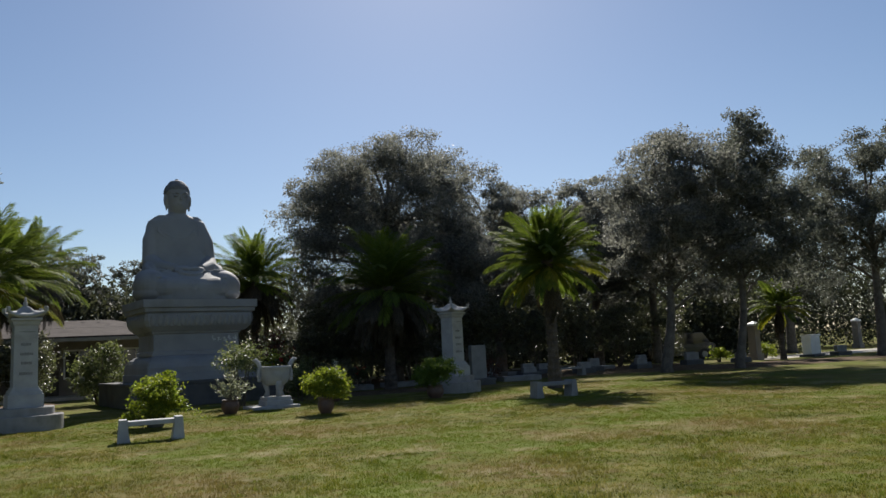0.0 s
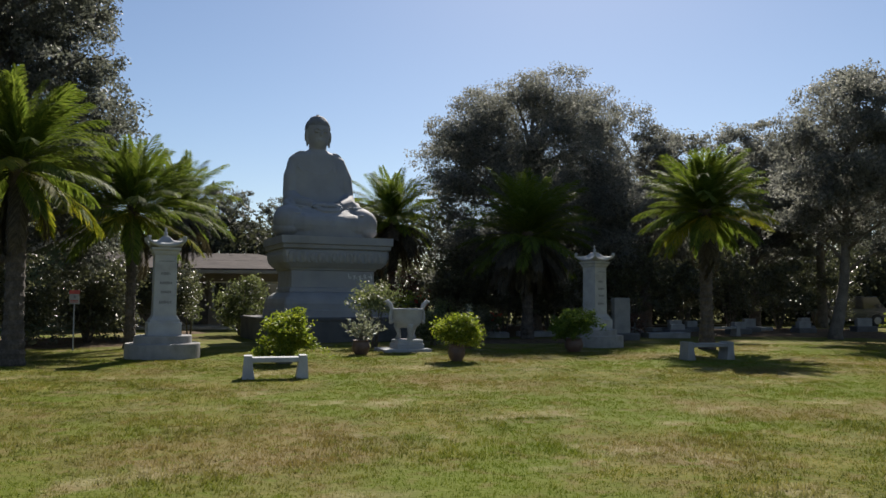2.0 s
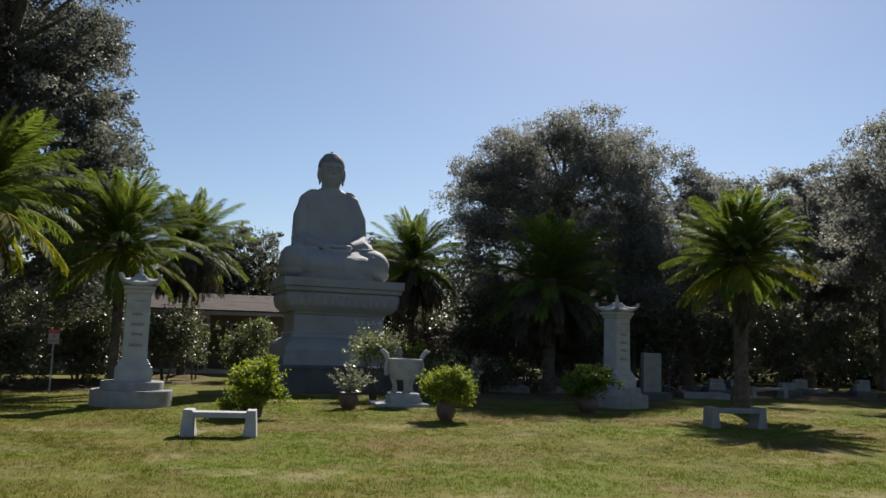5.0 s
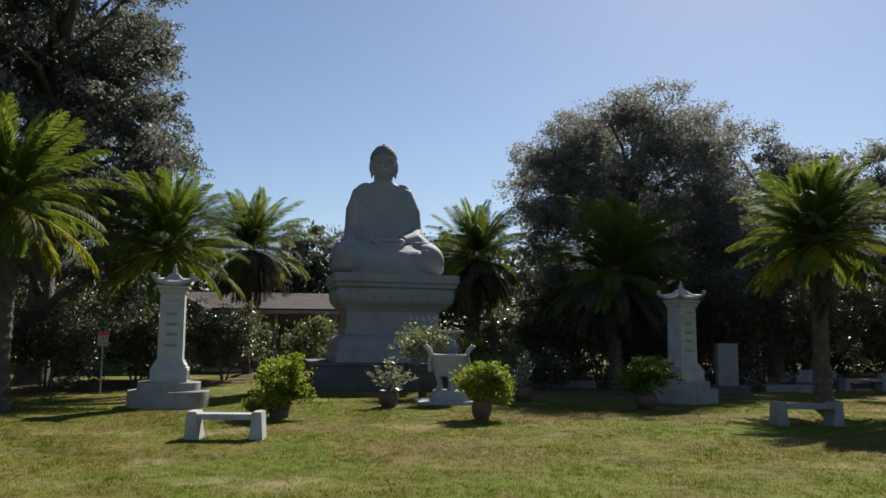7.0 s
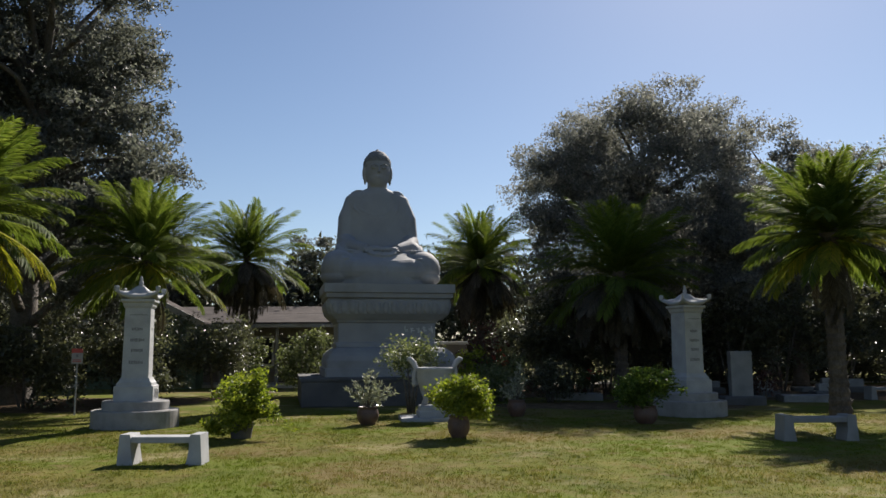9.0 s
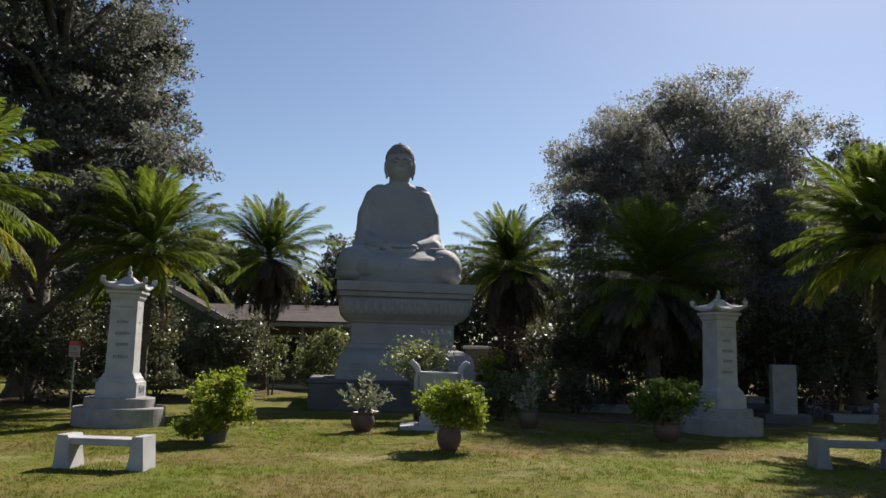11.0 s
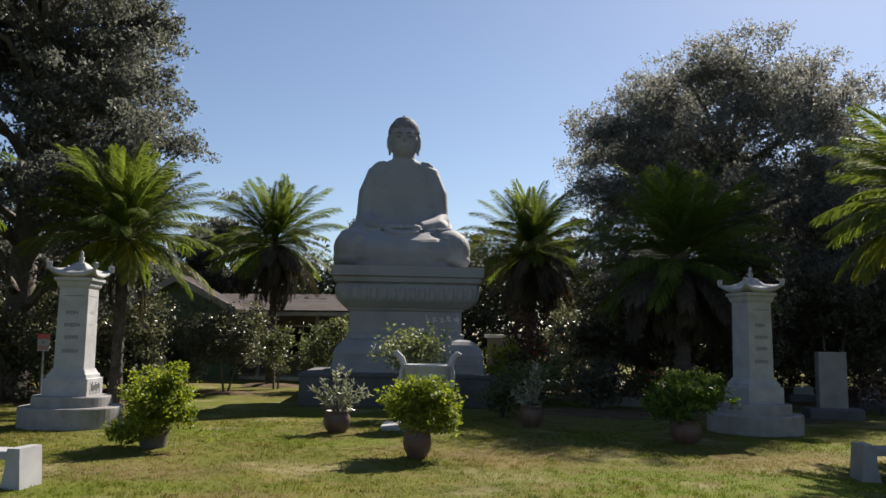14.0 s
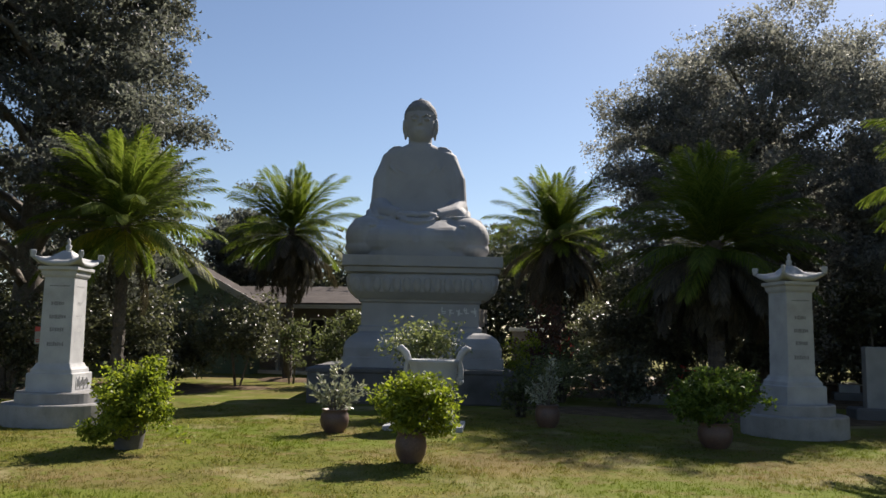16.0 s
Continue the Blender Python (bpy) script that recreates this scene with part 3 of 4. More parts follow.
def build_statue():
    """A seated figure in a robe, legs crossed, hands in its lap: one plain mesh, melted together."""
    bm = bmesh.new()
    merge(bm, loft([oval(1.2, 0.62, 0.55, 0.12), oval(1.2, 0.62, 1.2, 0.12), oval(1.17, 0.58, 1.6, 0.14), oval(1.12, 0.55, 2.05, 0.16), oval(1.08, 0.53, 2.4, 0.18), oval(1.05, 0.5, 2.7, 0.2), oval(0.98, 0.46, 2.9, 0.21), oval(0.84, 0.41, 3.02, 0.2, 2.2), oval(0.58, 0.36, 3.1, 0.19, 2), oval(0.36, 0.32, 3.16, 0.18, 2)]))
    merge(bm, loft([oval(0.35, 0.32, 2.95, 0.16, 2), oval(0.31, 0.3, 3.25, 0.14, 2), oval(0.31, 0.3, 3.6, 0.14, 2)]))
    merge(bm, loft([oval(1.55, 1.25, 0.0, -0.55), oval(1.58, 1.3, 0.35, -0.55), oval(1.5, 1.22, 0.7, -0.5), oval(1.25, 1.0, 0.93, -0.4), oval(0.9, 0.7, 1.0, -0.2)]))
    for s in (-1, 1):
        ball(bm, s * 1.22, -1.02, 0.52, 0.55, 0.62, 0.54, (0, 0, s * 20))
        ball(bm, s * 1.2, -0.98, 0.26, 0.58, 0.64, 0.3, (0, 0, s * 20))
        merge(bm, tube([(s * 0.6, 0.1, 0.66), (s * 0.98, -0.5, 0.66), (s * 1.3, -1.05, 0.55)], [0.48, 0.46, 0.42], 16))
        merge(bm, tube([(s * 1.35, -1.1, 0.45), (s * 0.8, -1.42, 0.42), (s * 0.1, -1.5, 0.4), (-s * 0.45, -1.38, 0.55)], [0.4, 0.38, 0.36, 0.26], 16))
        merge(bm, tube([(s * 0.8, 0.12, 2.66), (s * 0.96, 0.02, 2.2), (s * 1.0, -0.1, 1.5)], [0.24, 0.26, 0.26], 16))
        merge(bm, tube([(s * 1.0, -0.1, 1.45), (s * 0.86, -0.6, 1.2), (s * 0.42, -1.1, 1.08)], [0.3, 0.27, 0.18], 16))
        ball(bm, s * 1.06, -0.35, 1.1, 0.24, 0.5, 0.34)
        ball(bm, s * 0.43, 0.1, 3.68, 0.05, 0.11, 0.22)
        ball(bm, s * 0.39, 0.08, 3.44, 0.042, 0.06, 0.15)
        merge(bm, tube([(s * 0.06, -0.33, 3.86), (s * 0.16, -0.35, 3.9), (s * 0.3, -0.27, 3.84)], [0.025, 0.03, 0.02], 8))
        ball(bm, s * 0.17, -0.31, 3.78, 0.09, 0.05, 0.03)
        merge(bm, tube([(s * 1.1, -0.85, 1.0), (s * 0.75, -1.2, 0.92), (s * 0.25, -1.36, 0.88)], [0.07, 0.07, 0.06], 8))
        merge(bm, tube([(s * 1.35, -1.25, 0.85), (s * 0.95, -1.6, 0.66), (s * 0.5, -1.74, 0.55)], [0.04, 0.04, 0.03], 8))
        ball(bm, s * 0.22, -1.2, 1.08, 0.3, 0.18, 0.11)
        merge(bm, tube([(s * 1.24, -0.5, 1.26), (s * 1.22, -0.75, 1.08), (s * 1.1, -0.95, 0.96)], [0.1, 0.12, 0.1], 10))
    # robe: the open collar's folds, the hem across the chest, sleeve edges and the folds round the lap

    def chest(x, z, out=0.0):
        hx, hy, cy = (1.08, 0.53, 0.18) if z < 2.55 else (1.05 - 0.45 * (z - 2.55), 0.5 - 0.2 * (z - 2.55), 0.2)
        return (x, cy - hy * max(0.02, 1 - abs(x / hx) ** 2.4) ** (1 / 2.4) - out, z)

    for off in (0.0, 0.11):
        line = [(-0.46, 3.02), (-0.62, 2.8), (-0.7, 2.6), (-0.52, 2.4), (-0.28, 2.29), (0.0, 2.25), (0.24, 2.32), (0.42, 2.5), (0.5, 2.75), (0.45, 3.02)]
        merge(bm, tube([chest(x * (1 + off), z - off * 0.75) for x, z in line], [0.03] * len(line), 8))
    merge(bm, tube([chest(x, z) for x, z in ((0.62, 2.95), (0.6, 2.5), (0.4, 2.0), (0.0, 1.6), (-0.4, 1.35))], [0.03] * 5, 8))
    for z, w, y in ((1.26, 0.66, -0.62), (1.17, 0.62, -0.84), (0.98, 0.52, -1.42), (0.9, 0.42, -1.52)):
        merge(bm, tube([(-w, y + 0.12, z + 0.05), (-w * 0.5, y, z - 0.01), (0, y - 0.03, z - 0.03), (w * 0.5, y, z - 0.01), (w, y + 0.12, z + 0.05)], [0.03, 0.045, 0.05, 0.045, 0.03], 8))
    for s in (-1, 1):
        merge(bm, tube([(s * 0.5, -0.06, 3.07), (s * 0.66, 0.0, 3.06), (s * 0.82, 0.05, 2.98)], [0.05, 0.06, 0.05], 8))
        for z in (0.62, 0.78):
            merge(bm, tube([(s * 0.98, -1.6 + (z - 0.5) * 0.25, z), (s * 1.12, -1.62 + (z - 0.5) * 0.25, z - 0.01), (s * 1.24, -1.56 + (z - 0.5) * 0.25, z)], [0.03, 0.045, 0.03], 8))
        merge(bm, tube([(s * 0.55, -1.15, 1.0), (s * 0.9, -1.12, 1.06), (s * 1.25, -1.05, 1.07), (s * 1.55, -0.95, 0.98), (s * 1.7, -0.9, 0.8)], [0.03, 0.04, 0.045, 0.045, 0.03], 8))
    merge(bm, loft([oval(0.62, 0.42, 2.94, 0.17, 2), oval(0.5, 0.38, 3.1, 0.18, 2), oval(0.4, 0.34, 3.17, 0.18, 2)]))
    ball(bm, 0, 0.1, 3.74, 0.395, 0.42, 0.5)
    ball(bm, 0, 0.04, 3.5, 0.33, 0.35, 0.36)
    ball(bm, 0, 0.17, 3.94, 0.425, 0.455, 0.45)
    ball(bm, 0, 0.18, 4.31, 0.28, 0.29, 0.12)
    ball(bm, 0, 0.16, 4.44, 0.065, 0.065, 0.05)
    merge(bm, tube([(0, -0.31, 3.86), (0, -0.345, 3.7), (0, -0.345, 3.64)], [0.03, 0.04, 0.05], 8))
    ball(bm, 0, -0.3, 3.51, 0.1, 0.04, 0.025)
    ball(bm, 0, -0.295, 3.465, 0.075, 0.04, 0.022)
    rng = random.Random(4)
    for k in range(230):
        h = 1 - 1.05 * (k + 0.5) / 230
        a = k * 2.39996
        r = math.sqrt(max(0, 1 - h * h))
        px, py, pz = 0.43 * r * math.cos(a), 0.17 + 0.46 * r * math.sin(a), 3.94 + 0.455 * h
        if py > -0.16 or pz > 4.08:
            ball_small(bm, px, py, pz, 0.036)
    me = bpy.data.meshes.new("statue")
    bm.to_mesh(me)
    bm.free()
    tmp = new("statue_rough", me)
    mod = tmp.modifiers.new("melt", "REMESH")
    mod.mode, mod.voxel_size, mod.use_smooth_shade = "VOXEL", 0.024, True
    sm = tmp.modifiers.new("soften", "SMOOTH")
    sm.factor, sm.iterations = 0.5, 2
    done = bpy.data.meshes.new_from_object(tmp.evaluated_get(bpy.context.evaluated_depsgraph_get()))
    bpy.data.objects.remove(tmp)
    bpy.data.meshes.remove(me)
    done.materials.clear()
    done.materials.append(M_STATUE)
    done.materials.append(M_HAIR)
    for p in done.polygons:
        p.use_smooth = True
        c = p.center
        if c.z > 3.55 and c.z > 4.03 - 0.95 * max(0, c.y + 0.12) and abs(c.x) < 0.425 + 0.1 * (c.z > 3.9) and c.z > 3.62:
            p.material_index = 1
    ob = new("buddha_statue", done)
    ob.matrix_world = PED @ pose(-0.26, 0.2, 3.43) @ Matrix.Diagonal((1.02, 1.0, 1.015, 1))
    tagged(ob, "large grey granite seated statue in a robe, hands in lap", "statue")


def ball_small(bm, x, y, z, r):
    bmesh.ops.create_icosphere(bm, subdivisions=1, radius=r, matrix=pose(x, y, z))


build_statue()


# ---- stone pillars, benches, stele, urn ----
def inscribed_pillar(x, y, yaw, label, wide=0.94, tall=1.0):
    ob = thing("stone_pillar", pose(x, y, gz(x, y), 0, 0, yaw) @ Matrix.Diagonal((wide, wide, tall, 1)), label, "stone pillar", "inscribed stone pillars")
    part("lower_step", lathe([(0.9, -0.05), (0.9, 0.0), (0.9, 0.33), (0.885, 0.35), (0.5, 0.352)], 48), M_STEP, ob)
    part("upper_step", lathe([(0.69, 0.35), (0.69, 0.51), (0.675, 0.53), (0.4, 0.532)], 48), M_STEP, ob)
    part("plinth", squares([(0.4, 0.4, 0.53), (0.4, 0.4, 0.82), (0.385, 0.385, 0.835)], 0.012), M_STONE, ob)
    part("moulding", squares([(0.36, 0.36, 0.835), (0.355, 0.355, 0.89), (0.32, 0.32, 0.93), (0.3, 0.3, 0.97), (0.295, 0.295, 0.99)], 0.01), M_STONE, ob)
    part("shaft", squares([(0.275, 0.275, 0.99), (0.265, 0.265, 2.4)], 0.012), M_STONE, ob)
    part("capital", squares([(0.275, 0.275, 2.4), (0.3, 0.3, 2.44), (0.31, 0.31, 2.5), (0.35, 0.35, 2.53), (0.35, 0.35, 2.58)], 0.01), M_STONE, ob)
    # pagoda roof with upturned corners
    bm, n = bmesh.new(), 8
    rows = []
    for r, z0 in ((0.34, 2.58), (0.385, 2.61), (0.385, 2.65), (0.28, 2.68), (0.17, 2.74), (0.1, 2.83), (0.065, 2.86)):
        row = []
        for k in range(4 * n):
            side, f = divmod(k, n)
            f = f / n * 2 - 1
            up = 0.11 * (abs(f) ** 3.6) * (r / 0.385) ** 2
            out = 1 + 0.14 * abs(f) ** 5 * (r / 0.385)
            px, py = (f * r * out, -r * out) if side == 0 else (r * out, f * r * out) if side == 1 else (-f * r * out, r * out) if side == 2 else (-r * out, -f * r * out)
            row.append((px, py, z0 + up))
        rows.append(row)
    merge(bm, loft(rows))
    part("roof", bm, M_STONE, ob, "small stone pagoda roof with upturned corners", smooth=True)
    for sx in (-1, 1):
        for sy in (-1, 1):
            p = part("roof_horn", squares([(0.04, 0.026, -0.05), (0.045, 0.03, 0.0), (0.055, 0.03, 0.05), (0.035, 0.022, 0.07)], 0.006), M_STONE, ob)
            p.matrix_basis = pose(sx * 0.418, sy * 0.418, 2.775, 0, 0, 45 if sx * sy > 0 else -45)
    part("finial", lathe([(0.06, 2.85), (0.075, 2.87), (0.04, 2.89), (0.055, 2.93), (0.05, 2.96), (0.022, 2.98), (0.034, 3.01), (0.03, 3.04), (0.008, 3.08)], 16), M_STONE, ob, smooth=True)
    rng = random.Random(7)
    for side in (0, 1):
        for k in range(5):
            w = (0.32, 0.22, 0.26, 0.21, 0.28)[k]
            z = (2.26, 1.97, 1.75, 1.54, 1.3)[k]
            m = pose(0, 0, 0, 0, 0, 90 * side)
            bm = bmesh.new()
            u = -w / 2
            while u < w / 2:
                c = rng.uniform(0.016, 0.036)
                box(bm, u + c / 2, -0.2735 + 0.0067 * (z - 0.99) / 1.41 + 0.003, z, c, 0.008, (0.024 if k == 0 else 0.072) * rng.uniform(0.6, 1.1))
                u += c + 0.009
            p = part("inscription", bm, M_INK if side == 0 else M_STONE, ob, "engraved lettering too small to read")
            p.matrix_basis = m
    panel = part("carved_panel", boxed(0.402, 0, 0.67, 0.012, 0.5, 0.2, bevel=0.004), M_STONE, ob)
    for k in range(9):
        part("relief", boxed(0.41, -0.2 + 0.05 * k, 0.67 + 0.03 * math.sin(k * 2.1), 0.014, 0.022, 0.13 + 0.03 * math.sin(k * 1.7), bevel=0.004), M_STELE, panel)
    return ob


inscribed_pillar(-3.9, -7.0, 13, "grey granite pillar on round steps, sunlit on one side")
inscribed_pillar(8.06, -4.3, 24, "shaded grey granite pillar on round steps beneath the palms", 0.93, 0.985)


def bench(x, y, rz, label, length=1.21, tall=1.0, mat=M_STONE):
    ob = thing("stone_bench", pose(x, y, gz(x, y), 0, 0, rz) @ Matrix.Diagonal((1, 1, tall, 1)), label, "bench", "stone benches")
    h = length / 2
    part("seat", boxed(0, 0, 0.325, length - 0.3, 0.31, 0.085, bevel=0.012), mat, ob)
    for s in (-1, 1):
        prof = [(h, -0.02), (h - 0.03, 0.4), (h - 0.16, 0.4), (h - 0.175, 0.37), (h - 0.18, 0.2), (h - 0.22, -0.02)]
        part("leg", loft([[(s * px, yy, pz) for px, pz in prof] for yy in (-0.18, 0.18)]), mat, ob)
    return ob


bench(-1.29, -12.28, 2, "pale granite bench standing in the sun on the lawn", 1.14)
# Both shaded benches get the granite with shade in its colour.
bench(8.7, -9.5, 3, "granite bench at the lawn's edge, its stone coloured darker for the shade", 1.26, 1.05, M_STELE)
bench(15.6, 1.2, 8, "granite bench among the graves, its stone coloured darker for the shade", 1.5, mat=M_STELE)


def stele(x, y, rz, w, h, label, base_w=1.0):
    ob = thing("stone_stele", pose(x, y, gz(x, y), 0, 0, rz), label, "gravestone", "upright stones")
    part("base", squares([(base_w / 2, 0.3, -0.03), (base_w / 2, 0.3, 0.2), (base_w / 2 - 0.03, 0.27, 0.24)], 0.02), M_BASE, ob)
    # The tablet's darker stone colour stands for the shade on it.
    part("tablet", squares([(w / 2, 0.12, 0.23), (w / 2, 0.12, h - 0.02), (w / 2 - 0.015, 0.105, h)], 0.01), M_STELE, ob)
    return ob


stele(10.4, -1.0, 3, 0.6, 1.46, "upright grey granite tablet on a stepped base", 1.15)


def urn(x, y):
    ob = thing("stone_urn", pose(x, y, gz(x, y), 0, 0, 8), "carved grey stone incense urn with curled handles on a slab", "urn")
    part("ground_slab", boxed(-0.12, 0, 0.03, 1.3, 1.05, 0.1, bevel=0.012), M_STONE, ob)
    part("base", squares([(0.38, 0.36, 0.08), (0.38, 0.36, 0.2), (0.35, 0.33, 0.22), (0.35, 0.33, 0.3), (0.32, 0.3, 0.32)], 0.02), M_STONE, ob)
    for k in range(3):
        a = radians(120 * k + 30)
        c, s = math.cos(a), math.sin(a)
        part("leg", tube([(0.25 * c, 0.25 * s, 0.31), (0.22 * c, 0.22 * s, 0.46), (0.26 * c, 0.26 * s, 0.6), (0.28 * c, 0.28 * s, 0.74)], [0.085, 0.055, 0.075, 0.1], 12), M_STONE, ob, smooth=True)
    part("bowl", lathe([(0.05, 0.62), (0.26, 0.63), (0.34, 0.7), (0.385, 0.82), (0.41, 0.95), (0.4, 1.05), (0.44, 1.09), (0.44, 1.14), (0.39, 1.14), (0.37, 1.06), (0.1, 1.05)], 36), M_STONE, ob, smooth=True)
    for s in (-1, 1):
        part("handle", tube([(s * 0.36, 0, 0.8), (s * 0.46, 0, 0.86), (s * 0.45, 0, 1.0), (s * 0.42, 0, 1.12), (s * 0.47, 0, 1.24), (s * 0.56, 0, 1.33), (s * 0.62, 0, 1.31)], [0.06, 0.06, 0.055, 0.06, 0.065, 0.06, 0.035], 12), M_STONE, ob, smooth=True)
        bm = bmesh.new()
        ball(bm, s * 0.45, 0, 0.78, 0.06, 0.07, 0.06)
        part("boss", bm, M_STONE, ob, smooth=True)
    part("soil", lathe([(0.38, 1.04), (0.3, 1.07), (0.02, 1.08)], 20), M_SOIL, ob)
    return ob


M_MIDLIME = material("green_shrub_leaves", [(0.05, 0.085, 0.015), (0.08, 0.13, 0.02), (0.13, 0.18, 0.03)], 4, 20, 0.55, 0, spec=0.3, translucent=0.4, random_by="island")
M_OLIVE = material("olive_shrub_leaves", [(0.05, 0.063, 0.028), (0.08, 0.098, 0.044), (0.13, 0.148, 0.075)], 3, 15, 0.5, 0, spec=0.3, translucent=0.4, random_by="island")
M_SAGE = material("sage_leaves", [(0.09, 0.115, 0.045), (0.14, 0.165, 0.075), (0.22, 0.235, 0.13)], 4, 20, 0.5, 0, spec=0.3, translucent=0.35, random_by="island")
urn(2.15, -5.55)


# ---- potted shrubs ----
def potted(x, y, pot_r, pot_h, lobes, count, leaf, mat, label, seed, wide=0.5, spread=0.055, lift=0.3, stems=6, trails=(), planter=False):
    rng = np.random.default_rng(seed)
    ob = thing("potted_shrub", pose(x, y, gz(x, y)), label, "potted plant", "potted shrubs")
    r, h = pot_r, pot_h
    if planter:
        part("pot", lathe([(r * 0.8, -0.01), (r * 0.82, 0.01), (r * 0.98, h * 0.84), (r * 1.08, h * 0.86), (r * 1.08, h), (r * 0.9, h), (r * 0.88, h * 0.88), (0.02, h * 0.87)], 32), M_CONCRETE, ob, "straight-sided grey concrete pot")
    else:
        part("pot", lathe([(r * 0.62, -0.01), (r * 0.66, 0.01), (r * 0.9, h * 0.25), (r, h * 0.52), (r * 0.93, h * 0.78), (r * 0.8, h * 0.9), (r * 0.88, h * 0.94), (r * 0.9, h), (r * 0.76, h), (r * 0.72, h * 0.88), (0.02, h * 0.87)], 32), M_CLAY, ob, "round dark clay pot", smooth=True)
    part("soil", lathe([(r * 0.7, h * 0.86), (r * 0.5, h * 0.92), (0.02, h * 0.93)], 20), M_SOIL, ob)
    for k in range(stems):
        l = lobes[k % len(lobes)]
        part("stem", tube([(0.03 * math.cos(k), 0.03 * math.sin(k), h * 0.85), (l[0] * 0.5, l[1] * 0.5, (h + l[2]) * 0.52), (l[0], l[1], l[2] + l[5] * 0.5)], [0.016, 0.012, 0.004], 5), M_BARK, ob)
    share("foliage", shrub_mesh(rng, lobes, count, leaf, mat, spread, wide, lift, low=0.05 if planter else h * 0.6), ob)
    for tx, ty, tz in trails:
        m = 60
        t = rng.uniform(0, 1, (m, 1))
        s0 = np.array([tx * 0.4, ty * 0.4, h + 0.25])
        e0 = np.array([tx, ty, tz])
        pts = s0 * (1 - t) + e0 * t + rng.normal(size=(m, 3)) * 0.05
        share("foliage", quads_mesh("foliage", leaves(rng, pts, leaf, wide, lift), mat), ob, label="trailing shoot")
    return ob


def dome_lobes(w, z0, z1, n, seed, rag=0.4):
    rng = random.Random(seed)
    out = []
    for k in range(n):
        a, f = 2.4 * k, (k + 0.5) / n
        rr = w * 0.5 * 0.62 * math.sqrt(1 - 0.7 * f * f)
        out.append((rr * math.cos(a) * rng.uniform(1 - rag, 1 + rag), rr * math.sin(a) * rng.uniform(1 - rag, 1 + rag), z0 + (z1 - z0) * (0.22 + 0.6 * f), w * rng.uniform(0.12, 0.2), w * rng.uniform(0.12, 0.2), (z1 - z0) * rng.uniform(0.14, 0.24)))
    out.append((0, 0, (z0 + z1) / 2, w * 0.3, w * 0.3, (z1 - z0) * 0.38))
    return out


potted(2.7, -9.15, 0.195, 0.37, dome_lobes(1.08, 0.34, 1.03, 16, 1), 9000, 0.06, M_LIME, "bushy lime-green shrub in a round clay pot", 21)
potted(-1.1, -9.2, 0.21, 0.26, dome_lobes(1.0, 0.12, 1.16, 16, 2) + [(-0.42, -0.1, 0.3, 0.16, 0.16, 0.2), (0.4, -0.15, 0.32, 0.18, 0.16, 0.18), (-0.1, -0.36, 0.36, 0.2, 0.12, 0.18), (0.12, -0.3, 0.28, 0.16, 0.1, 0.14), (0.25, 0.1, 1.12, 0.12, 0.1, 0.12)], 11000, 0.062, M_LIME, "sprawling lime-green shrub in a clay pot", 22, trails=((0.85, -0.2, 0.3), (1.0, -0.25, 0.2), (0.6, 0.0, 0.85), (-0.65, -0.2, 0.12)), planter=True)


def sprayed(x, y, pot_r, pot_h, stems, label, seed):
    """A pot with upright leafy stems, narrow leaves set along each of them."""
    rng = np.random.default_rng(seed)
    ob = potted(x, y, pot_r, pot_h, [(0, 0, pot_h + 0.1, 0.1, 0.1, 0.06)], 120, 0.07, M_GREYLEAF, label, seed, 0.3, 0.05, 0.5, 2)
    for tx, ty, tz in stems:
        base, tip = Vector((tx * 0.12, ty * 0.12, pot_h * 0.86)), Vector((tx, ty, tz))
        mid = base.lerp(tip, 0.5) + Vector((-tx * 0.12, -ty * 0.12, 0.06))
        part("stem", tube([base, mid, tip], [0.011, 0.008, 0.003], 5), M_BARK, ob)
        m = 46
        t = np.sort(rng.uniform(0.22, 1.0, (m, 1)), 0)
        b0, m0, e0 = (np.array(v) for v in (base, mid, tip))
        at = b0 * (1 - t) ** 2 + 2 * m0 * t * (1 - t) + e0 * t ** 2
        way = unit((e0 - b0)[None] / np.linalg.norm(e0 - b0) * 0.75 + unit(rng.normal(size=(m, 3))) * 0.8)
        ln = rng.uniform(0.08, 0.14, (m, 1))
        share("foliage", quads_mesh("foliage", leaves(rng, at + way * ln * 0.5, 0.12, 0.24, 0.2, way * 3), M_GREYLEAF), ob)
    return ob


sprayed(0.8, -6.6, 0.23, 0.36, [(-0.48, 0, 0.72), (-0.32, 0.1, 0.86), (-0.18, -0.1, 0.8), (-0.05, 0.05, 1.0), (0.06, -0.05, 1.12), (0.14, 0.1, 1.0), (0.28, -0.05, 0.84), (0.45, 0.05, 0.76), (0.56, -0.1, 0.66), (0.2, -0.2, 0.7), (-0.25, -0.25, 0.62)], "grey-green oleander-like plant in a round clay pot", 23)
sprayed(4.0, -4.75, 0.22, 0.38, [(-0.36, 0, 0.62), (-0.25, 0.1, 0.72), (-0.12, -0.05, 0.86), (0.0, 0.05, 1.0), (0.08, 0, 1.2), (0.14, 0.05, 1.1), (0.2, -0.1, 0.86)], "grey-green upright plant in a dark clay pot", 24)
potted(6.55, -6.45, 0.25, 0.36, dome_lobes(1.15, 0.28, 1.2, 15, 6), 8000, 0.065, M_MIDLIME, "shaded green shrub in a large clay pot", 26)

